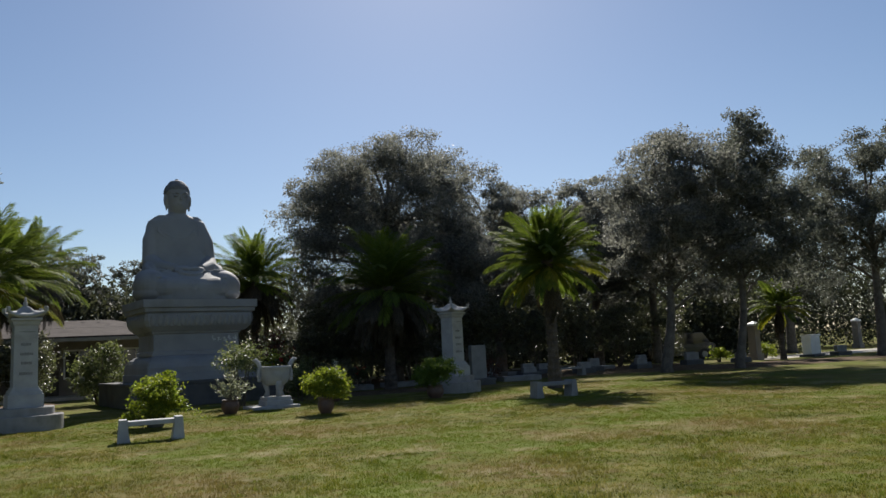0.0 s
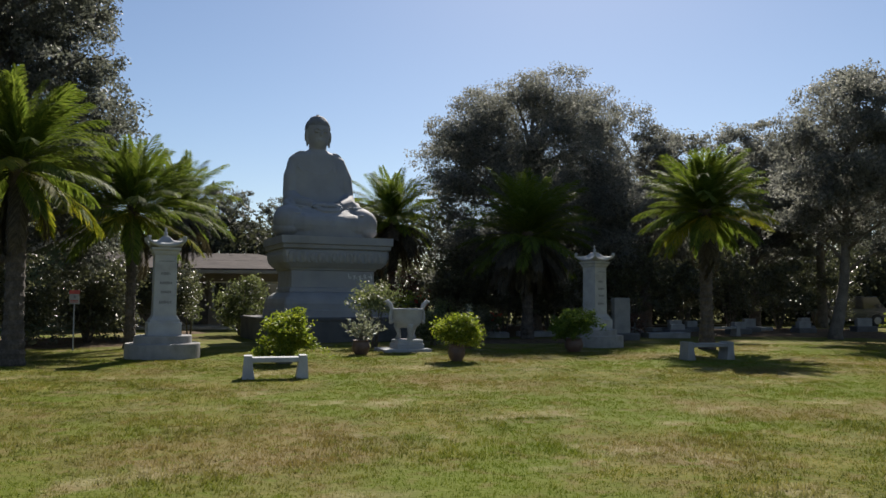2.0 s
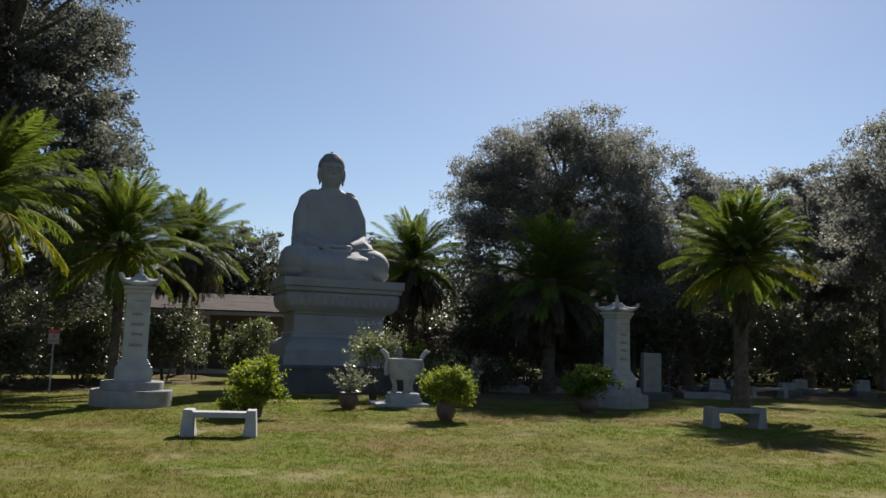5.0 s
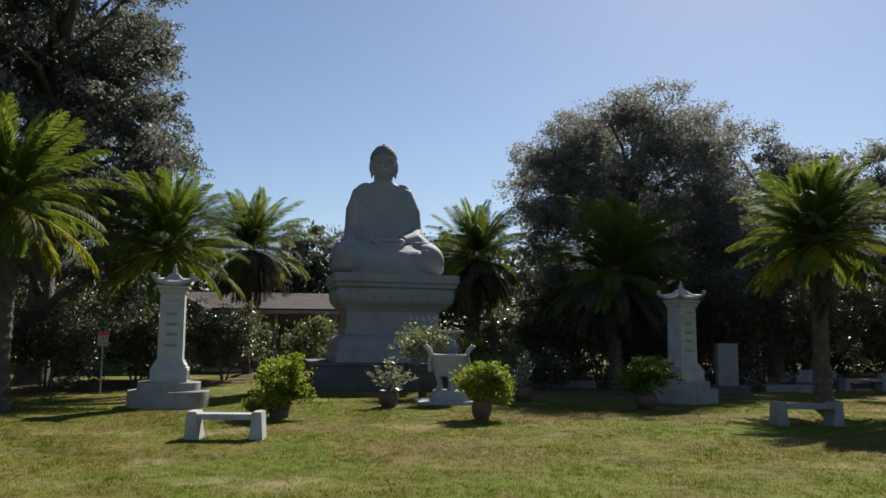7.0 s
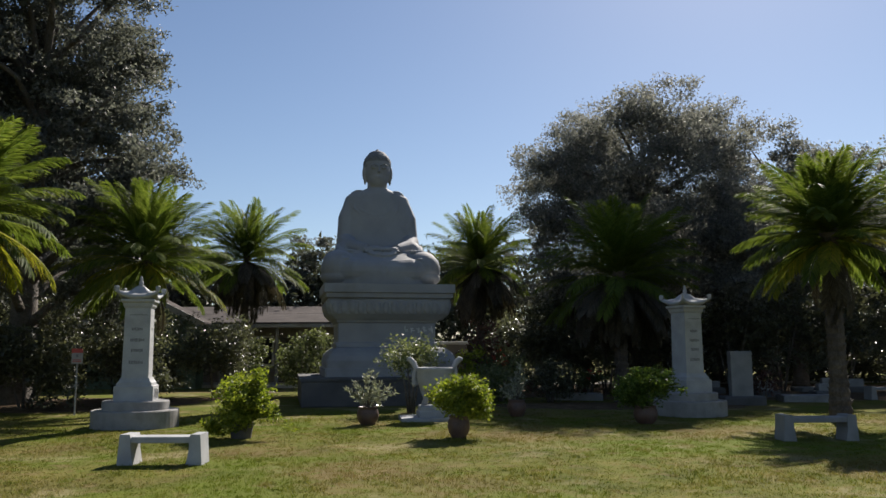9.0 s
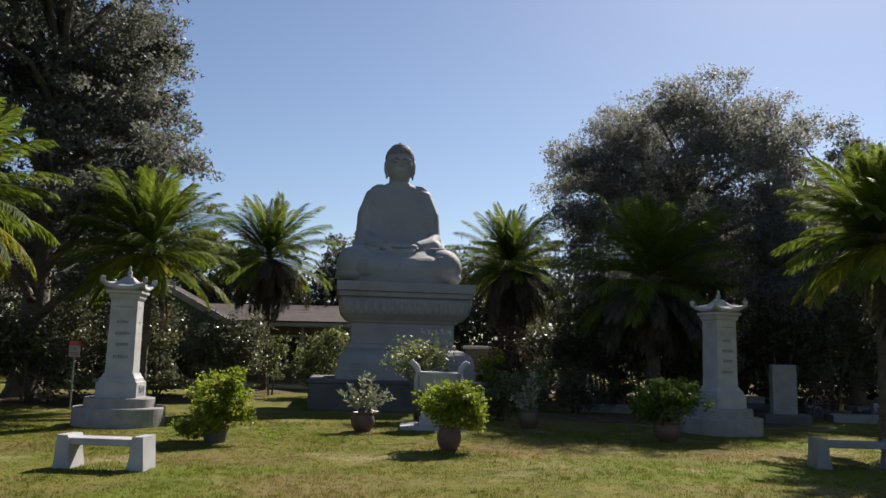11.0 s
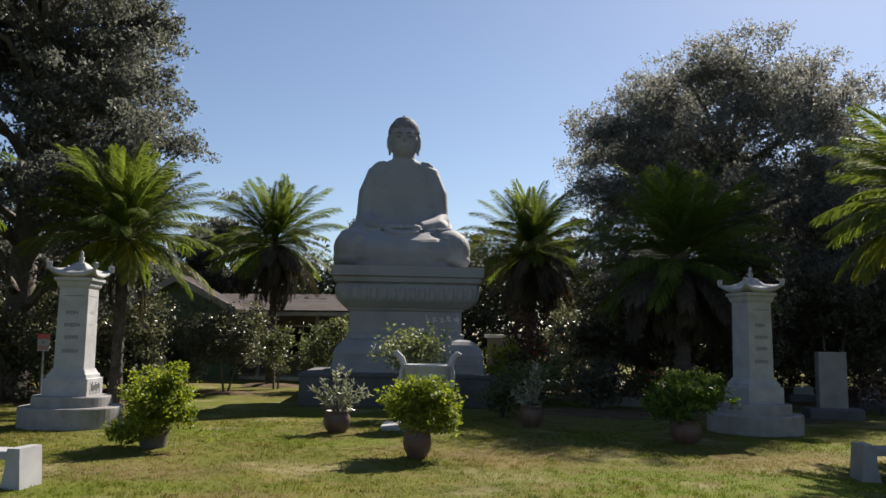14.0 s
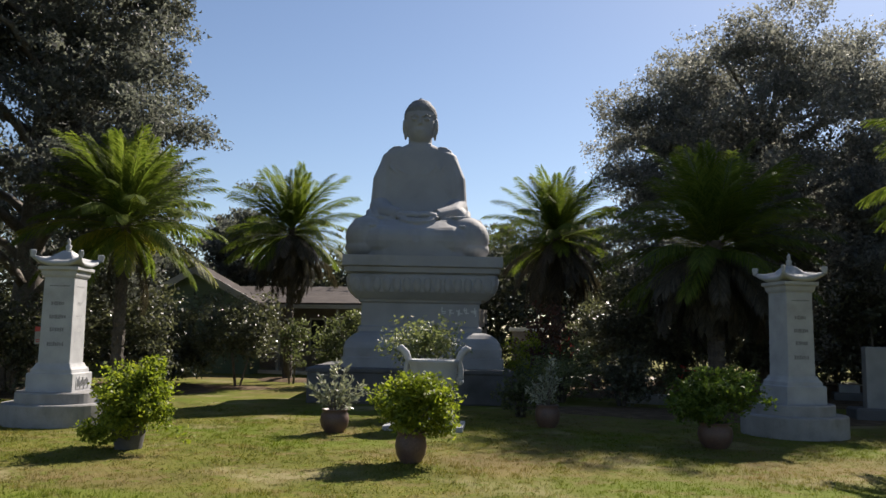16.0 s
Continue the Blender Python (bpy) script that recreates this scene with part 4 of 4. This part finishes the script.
# ---- palms ----
palm(-6.6, -8.8, 4.3, 2.05, "tall feather palm with a scarred trunk at the lawn's edge", 1, 0.2)
palm(-5.25, -3.5, 4.0, 2.2, "feather palm with yellowing lower fronds behind the pillar", 2, 0.135, dry=2)
palm(-5.2, 5.5, 5.0, 2.4, "feather palm with dry hanging fronds before the house", 3, 0.13, dry=36)
palm(3.4, 6.2, 4.8, 2.4, "dark feather palm beside the statue pedestal", 4, 0.15, dry=44)
palm(7.4, 0.2, 3.8, 2.6, "shaded feather palm behind the pillar", 5, 0.2, dry=48)
palm(10.75, -6.0, 4.1, 1.95, "feather palm catching sunlight on one side", 6, 0.19, fronds=84)
palm(29.2, 3.0, 2.85, 1.6, "small feather palm by the gravel drive", 7, 0.14, 40)

# ---- broad trees ----
def tree_lobes(height, low, radius, count, seed):
    """Lobes of an even, rounded dome, with small uneven bulges round its rim."""
    rng = np.random.default_rng(seed)
    out = []
    for k in range(count):
        f = (k + 0.5) / count
        h = -0.5 + 1.42 * f
        a = 2.4 * k + rng.uniform(-0.3, 0.3)
        q = radius * rng.uniform(0.22, 0.32)
        side = math.sqrt(max(0.02, 1 - min(1, abs(h)) ** 2.2)) * (radius - q * 0.8) * rng.uniform(0.9, 1.03)
        z = low + (height - low) * (0.36 + 0.58 * h)
        out.append((side * math.cos(a), side * math.sin(a), min(z, height - q * 0.6), q, q, q * 0.75))
    for k in range(3):
        out.append((radius * 0.3 * math.cos(2.1 * k), radius * 0.3 * math.sin(2.1 * k), low + (height - low) * (0.4 + 0.12 * k), radius * 0.5, radius * 0.5, (height - low) * 0.22))
    return out


broad_tree("oak_tree", -10.0, -0.8, 15.5, 5.0, 2.6, M_OAK, "large evergreen oak with a dense dark crown", 31, 180000, 0.118, 0.42, (0.4, 0.3), lobes=tree_lobes(16.5, 2.4, 4.4, 44, 12), n_lobes=44)
broad_tree("oak_tree", -13.5, -7.0, 14, 5.2, 3.0, M_OAK, "large evergreen oak at the lawn's edge", 32, 80000, 0.13, 0.4, n_lobes=16)
broad_tree("oak_tree", 9.65, 6.4, 12.2, 5.6, 0.8, M_DOME, "rounded evergreen oak with a backlit crown, leaves paled for haze", 33, 262000, 0.096, 0.36, lobes=tree_lobes(11.8, 0.8, 5.0, 46, 5), n_lobes=46)
broad_tree("oak_tree", 18.5, -1.5, 10.4, 3.6, 2.2, M_DOME, "spreading oak shading the graves", 34, 62000, 0.11, 0.2, (1.7, 0))
broad_tree("oak_tree", 21.8, -2.0, 11.4, 3.7, 2.4, M_OAK, "open-crowned oak shading the graves", 35, 62000, 0.11, 0.17, (2.0, 0.2))
broad_tree("oak_tree", 32.9, 0.3, 12.2, 4.7, 2.8, M_OAK, "open-crowned oak by the gravel drive", 36, 66000, 0.115, 0.24, (0.4, 0))
broad_tree("oak_tree", 16.0, 8.5, 11.4, 4.3, 1.6, M_DOME, "evergreen oak in the shaded grove", 37, 66000, 0.115, 0.28)
broad_tree("oak_tree", 38.5, 11.5, 12.5, 5.5, 2.5, M_OAK, "evergreen oak beyond the gravel drive", 38, 66000, 0.115, 0.3)
broad_tree("oak_tree", 22.5, 9.5, 11.0, 4.6, 1.8, M_DOME, "tall oak at the back of the grove", 43, 60000, 0.13, 0.26)
broad_tree("oak_tree", 26.0, 9.0, 10.8, 4.0, 3.2, M_OAK, "tall oak at the back of the grove", 44, 60000, 0.13, 0.24)
broad_tree("oak_tree", 14.2, 13.0, 10.0, 4.4, 1.8, M_OAK, "tall oak at the back of the grove", 45, 50000, 0.13, 0.24)
broad_tree("background_tree", -5.0, 21.0, 8.2, 3.6, 2.0, M_OAK, "thin-crowned tree behind the house", 39, 15000, 0.17, 0.2)
broad_tree("background_tree", -1.0, 24.0, 7.9, 3.4, 2.0, M_OAK, "thin-crowned tree behind the house", 40, 14000, 0.17, 0.2)
broad_tree("background_tree", 3.8, 21.0, 8.0, 3.2, 1.6, M_OAK, "thin-crowned tree behind the statue", 41, 14000, 0.17, 0.2)
broad_tree("background_tree", -13.2, 18.5, 9.0, 3.8, 1.5, M_OAK, "dark tree behind the house gable", 46, 26000, 0.17, 0.22)
broad_tree("background_tree", -15.0, 10.0, 11.0, 4.6, 2.0, M_OAK, "dark tree beside the house", 42, 30000, 0.17, 0.25)

# ---- shrubs of the shaded borders ----
for k, (x, y, w, h) in enumerate(((-8.7, -2.6, 2.8, 2.5), (-6.9, -0.9, 2.6, 2.6), (-10.8, -4.0, 3.0, 2.6), (-12.5, -8.0, 3.2, 3.0), (-7.6, 2.4, 2.8, 2.55), (-10.5, 1.2, 3.2, 3.6), (-13.4, -3.0, 3.4, 3.8))):
    shrub("shrub", x, y, w, h, M_SHRUB, "dense dark evergreen shrub in the shaded border", 50 + k, 9500, 0.11, group="border shrubs")
shrub("shrub", -2.6, 3.6, 1.7, 2.3, M_OLIVE, "olive green leafy shrub beside the pedestal", 60, 4200, 0.12)
shrub("shrub", 1.5, -3.65, 1.3, 1.78, M_SAGE, "pale green leafy shrub between the urn and the plinth", 65, 2600, 0.085, low=0.95)
shrub("small_tree", -5.0, 1.6, 2.5, 2.5, M_SHRUB, "small dark evergreen tree with forked stems by the lawn", 59, 8500, 0.1, category="small tree", low=0.75, stems=3)
shrub("shrub", -4.5, 4.2, 0.9, 2.0, M_OLIVE, "small slender tree-like shrub by the palm", 61, 1300, 0.1, low=0.6, stems=2)
shrub("shrub", 3.3, 2.6, 1.3, 2.4, M_RED, "dark red-leaved shrub beside the pedestal", 62, 2600, 0.1)
shrub("shrub", 3.35, -3.1, 0.85, 0.95, M_OLIVE, "small leafy green shrub by the corner of the plinth", 66, 1600, 0.085, low=0.05)
shrub("shrub", 3.9, 0.6, 1.2, 1.2, M_SAGE, "low light green shrub beside the plinth", 63, 2200, 0.1)
shrub("shrub", 5.3, 0.2, 1.4, 1.1, M_SHRUB, "low dark shrub beside the plinth", 64, 2400, 0.1)
for k, (x, y, w, h) in enumerate(((5.6, 4.6, 2.6, 3.4), (7.6, 3.8, 2.8, 3.8), (9.7, 4.4, 3.0, 3.4), (11.8, 3.8, 2.8, 3.6), (13.9, 5.0, 3.0, 3.9), (16.4, 5.6, 3.0, 3.3), (19.2, 6.4, 3.2, 3.6), (22.4, 7.4, 3.4, 3.4), (26.0, 9.4, 3.6, 3.6), (7.0, 8.4, 3.4, 4.6), (4.9, 10.2, 2.6, 3.4))):
    shrub("shrub", x, y, w, h, M_SHRUB, "dark understorey shrub beneath the shade trees", 70 + k, 6500, 0.13, group="understorey shrubs", stems=5, low=0.55)
for k, (x, y, w, h) in enumerate(((4.55, 6.0, 0.9, 1.5), (5.25, 6.1, 1.3, 2.0), (5.85, 6.5, 0.8, 1.3), (6.6, 6.3, 1.2, 1.8), (7.1, 6.0, 0.8, 1.3), (8.9, 4.6, 0.9, 1.4))):
    potted(x, y, 0.24, 0.42, dome_lobes(w, h * 0.45, h, 10, 40 + k), 2200, 0.085, M_SHRUB, "leafy shrub in a reddish clay pot beneath the shade trees", 140 + k, stems=5)


def flowering_shrub(x, y, w, h, label, seed):
    ob = shrub("flowering_shrub", x, y, w, h, M_OLIVE, label, seed, 1800, 0.085, low=0.3)
    rng = np.random.default_rng(seed)
    heads = np.repeat(rng.normal(size=(9, 3)) * (w * 0.22, w * 0.22, h * 0.12) + (0, 0, h * 0.82), 9, 0)
    tagged(share("flowers", quads_mesh("flowers", leaves(rng, heads + rng.normal(size=heads.shape) * 0.035, 0.075, 0.8), M_FLOWER), ob), "small red flower heads", kind="stuff")


flowering_shrub(3.7, 2.2, 1.1, 1.45, "green shrub with red flowers beside the plinth", 160)
flowering_shrub(6.9, 3.0, 0.8, 0.8, "low shrub with red flowers under the trees", 161)
shrub("shrub", 3.0, 0.6, 0.9, 1.55, M_LIME, "sunlit yellow-green shrub against the pedestal's side", 162, 1600, 0.085, low=0.3)
shrub("shrub", 11.6, 0.6, 0.9, 0.9, M_RED, "low reddish shrub among the stones", 90, 900, 0.08)
shrub("shrub", 27.0, 5.2, 0.9, 0.75, M_LIME, "sunlit yellow-green shrub by the drive", 91, 1500, 0.1)
shrub("shrub", 30.9, 6.0, 0.9, 0.8, M_LIME, "sunlit yellow-green shrub by the gate post", 92, 1500, 0.1)


def far_woods():
    rng = np.random.default_rng(77)
    out = []
    for x0, y0, x1, y1, h, n in ((-60, 34, 5, 34, 6.5, 9000), (5, 24, 62, 24, 8.5, 40000), (62, 24, 80, -25, 9.0, 9000), (-40, -20, -60, 34, 11, 8000), (10, 13.5, 42, 19, 5.5, 60000), (42, 24, 75, 8, 8, 30000), (-22, 19.5, 5, 19.5, 6.6, 40000), (-24, -4, -20, 19, 8, 20000)):
        t = rng.uniform(0, 1, n // 14)
        c = np.stack([x0 + (x1 - x0) * t, y0 + (y1 - y0) * t, 0 * t], 1)
        c[:, :2] += rng.normal(size=(len(t), 2)) * 1.6
        top = h * (0.82 + 0.13 * np.sin(c[:, 0] * 0.9) + 0.1 * np.sin(c[:, 1] * 0.7 + c[:, 0] * 2.1))
        c[:, 2] = top * rng.uniform(0.03, 1, len(t)) ** 0.8
        out.append((c[:, None] + rng.normal(size=(len(t), 14, 3)) * 0.5).reshape(-1, 3))
    pts = trim(np.concatenate(out), 0.05)
    me = quads_mesh("far_woods", small_leaves(rng, pts, 0.27), M_WOODS, 3)
    tagged(new("far_woods", me), "dense dark evergreen woods behind the grounds", "woods", kind="stuff")


far_woods()


# ---- house ----
def house():
    ob = thing("house", pose(0, 0, 0), "low house with a shallow shingle porch roof and green gable", "house")
    x0, x1 = -13.5, -0.4
    part("wall", boxed((x0 + x1) / 2, 14.0, 1.35, x1 - x0, 5.0, 2.7), M_TAN, ob, "shaded grey-tan rendered wall")
    bm = bmesh.new()

    def slope(a, b, c, d, th=0.12):
        lo = [Vector(p) for p in (a, b, c, d)]
        nrm = (lo[1] - lo[0]).cross(lo[3] - lo[0]).normalized() * th
        merge(bm, loft([lo, [p + nrm for p in lo]]))

    slope((x0, 9.0, 2.55), (x1, 9.0, 2.55), (x1, 11.9, 3.05), (x0, 11.9, 3.05))
    part("porch_roof", bm, M_ROOF, ob, "shallow brown shingle porch roof")
    bm = bmesh.new()
    slope((x0, 11.7, 3.02), (x1, 11.7, 3.02), (x1 - 2, 14.6, 3.5), (x0 + 2, 14.6, 3.5))
    slope((x1, 17.2, 3.0), (x0, 17.2, 3.0), (x0 + 2, 14.6, 3.5), (x1 - 2, 14.6, 3.5))
    part("roof", bm, M_ROOF, ob)
    part("fascia", boxed((x0 + x1) / 2, 8.97, 2.52, x1 - x0, 0.06, 0.15, bevel=0.008), M_TRIM, ob, "grey fascia board")
    for x in (-7.2, -4.9, -2.4):
        part("porch_post", boxed(x, 9.25, 1.25, 0.12, 0.12, 2.45, bevel=0.01), M_TRIM, ob)
    for x in (-6.2, -3.6, -1.2):
        w = part("window", boxed(x, 11.48, 1.5, 1.3, 0.08, 1.3, bevel=0.008), M_WHITE, ob, "white framed window")
        for sx in (-1, 1):
            part("pane", boxed(x + sx * 0.3, 11.43, 1.5, 0.53, 0.02, 1.14), M_GLASS, w)
    d = part("door", boxed(-4.9, 11.47, 1.02, 0.95, 0.07, 2.05, bevel=0.01), M_BARK, ob, "dark wooden door")
    part("handle", boxed(-4.55, 11.41, 1.0, 0.04, 0.06, 0.1, bevel=0.01), M_METAL, d)
    # front gable wing
    gx, half, gy = -10.1, 2.2, 8.3
    part("wing_wall", loft([[(gx - half, yy, 0), (gx + half, yy, 0), (gx + half, yy, 2.75), (gx, yy, 3.8), (gx - half, yy, 2.75)] for yy in (gy, 9.2)]), M_GREEN, ob, "green painted gable wall")
    for k in range(16):
        z = 0.25 + 0.24 * k
        wd = half if z < 2.75 else half * (3.8 - z) / 1.05
        if wd > 0.15:
            part("siding_board", boxed(gx, gy - 0.012, z, 2 * wd - 0.06, 0.03, 0.2, bevel=0.006), M_GREEN, ob)
    for s in (-1, 1):
        bm = bmesh.new()
        a, b = Vector((gx + s * (half + 0.35), gy - 0.3, 2.55)), Vector((gx, gy - 0.3, 3.85))
        dy, up = Vector((0, 1.1, 0)), Vector((0, 0, 0.1))
        merge(bm, loft([[a, b, b + dy, a + dy], [a + up, b + up, b + dy + up, a + dy + up]]))
        part("gable_roof", bm, M_ROOF, ob)
        bm = bmesh.new()
        o, dn = Vector((0, -0.04, 0)), Vector((0, 0, -0.17))
        merge(bm, loft([[a + up, b + up, b + dn, a + dn], [a + up + o, b + up + o, b + dn + o, a + dn + o]]))
        part("rake_board", bm, M_TRIM, ob, "pale grey rake board")
    part("porch_floor", boxed((x0 + x1) / 2, 10.3, 0.06, x1 - x0, 2.5, 0.16, bevel=0.01), M_SAND, ob)


house()


def utility_box(x, y):
    ob = thing("utility_box", pose(x, y, 0, 0, 0, 6), "tan block structure with a pale flat top behind the palm", "block structure")
    part("body", boxed(0, 0, 0.85, 1.1, 1.1, 1.74, bevel=0.02), M_TAN, ob)
    part("top", boxed(0, 0, 1.78, 1.3, 1.3, 0.12, bevel=0.015), M_WHITE, ob)


utility_box(2.3, 8.4)


def sign(x, y):
    ob = thing("small_sign", pose(x, y, 0, 0, 0, 14), "small white sign with a red band on a thin post", "sign")
    part("post", boxed(0, 0.02, 0.7, 0.035, 0.025, 1.48, bevel=0.004), M_METAL, ob)
    p = part("plate", boxed(0, -0.005, 1.4, 0.25, 0.012, 0.36, bevel=0.003), M_TRIM, ob, "dull white sign plate")
    part("band", boxed(0, -0.014, 1.53, 0.25, 0.006, 0.1), M_REDPAINT, p, "red band")
    part("mark", boxed(0, -0.014, 1.41, 0.05, 0.006, 0.06), M_INK, p)
    for k in range(2):
        part("text_bar", boxed(0, -0.014, 1.31 - 0.04 * k, 0.19, 0.006, 0.018), M_REDPAINT, p)


sign(-6.5, -4.3)

# ---- graves, gate posts and vehicle at the far side ----
rng = random.Random(9)
for k, (x, y, w, h) in enumerate(((12.3, 2.4, 0.5, 0.5), (13.9, 1.6, 0.6, 0.45), (14.9, 3.6, 0.55, 0.55), (17.2, 2.6, 0.6, 0.5), (18.6, 4.0, 0.5, 0.6), (20.8, 3.4, 0.6, 0.5), (22.0, 5.0, 0.55, 0.6), (24.6, 4.4, 0.7, 0.6), (16.2, 4.6, 0.5, 0.5), (27.0, 3.6, 0.6, 0.5), (11.2, 4.2, 0.5, 0.45), (33.8, 3.6, 0.7, 0.55))):
    stele(x, y, rng.uniform(-8, 14), w, h, "small low grey gravestone in the shade", w + 0.3)
for k, (x, y) in enumerate(((15.2, 5.2), (19.8, 5.6), (8.4, 1.8), (6.2, 1.4), (12.8, 0.4))):
    ob = thing("flat_grave", pose(x, y, 0, 0, 0, rng.uniform(-10, 15)), "flat stone grave slab on the ground, coloured darker for the shade", "grave slab", "flat grave slabs")
    # Slab colour toned down to sit in the shade.
    part("slab", boxed(0, 0, 0.09, 1.6, 0.8, 0.2, bevel=0.02), M_STELE, ob)


def gate_post(x, y, h):
    ob = thing("gate_post", pose(x, y, 0, 0, 0, 12) @ Matrix.Diagonal((0.62, 0.62, 1, 1)), "tan masonry gate post with a pale pyramid cap", "gate post", "gate posts")
    part("foot", boxed(0, 0, 0.15, 0.95, 0.95, 0.36, bevel=0.02), M_TAN, ob)
    part("post", boxed(0, 0, h / 2, 0.72, 0.72, h, bevel=0.02), M_TAN, ob)
    part("cap", squares([(0.42, 0.42, h), (0.42, 0.42, h + 0.1), (0.06, 0.06, h + 0.24)], 0.01), M_WHITE, ob)


gate_post(29.3, 5.0, 1.8)
gate_post(47.0, 13.7, 1.9)


def monument(x, y):
    ob = thing("white_monument", pose(x, y, 0, 0, 0, 25), "white stone monument block on a dark base", "monument")
    part("base", boxed(0, 0, 0.05, 1.7, 0.8, 0.16, bevel=0.03), M_BASE, ob)
    part("block", boxed(0, 0, 0.61, 1.5, 0.5, 0.98, bevel=0.04), M_WHITE, ob)
    part("cap", boxed(0, 0, 1.14, 1.58, 0.58, 0.1, bevel=0.03), M_WHITE, ob)


monument(33.1, 4.85)


def car(x, y, rz):
    ob = thing("parked_car", pose(x, y, 0, 0, 0, rz), "dark parked car in the shade of the trees", "car")
    side = [(-2.2, 0.3), (2.2, 0.3), (2.25, 0.75), (2.1, 0.9), (-2.15, 0.98), (-2.25, 0.7)]
    part("body", loft([[(px * s, yy, pz) for px, pz in side] for yy, s in ((-0.88, 0.97), (-0.8, 1), (0.8, 1), (0.88, 0.97))]), M_CAR, ob)
    cab = [(-1.95, 0.95), (1.0, 0.92), (0.35, 1.55), (-1.5, 1.58)]
    part("cabin", loft([[(px, yy, pz) for px, pz in cab] for yy in (-0.72, 0.72)]), M_GLASS, ob, "dark car windows")
    part("roof", boxed(-0.58, 0, 1.585, 1.9, 1.4, 0.06, bevel=0.02), M_CAR, ob)
    for sx in (-1.4, 1.4):
        for sy in (-0.82, 0.82):
            w = part("wheel", tube([(sx, sy - 0.1, 0.33), (sx, sy + 0.1, 0.33)], [0.33, 0.33], 20), M_RUBBER, ob)
            part("rim", tube([(sx, sy - 0.11, 0.33), (sx, sy + 0.11, 0.33)], [0.19, 0.19], 16), M_METAL, w)
    for sy in (-0.65, 0.65):
        part("headlight", boxed(2.2, sy, 0.72, 0.1, 0.3, 0.14, bevel=0.02), M_WHITE, ob)


car(29.0, 11.2, 170)
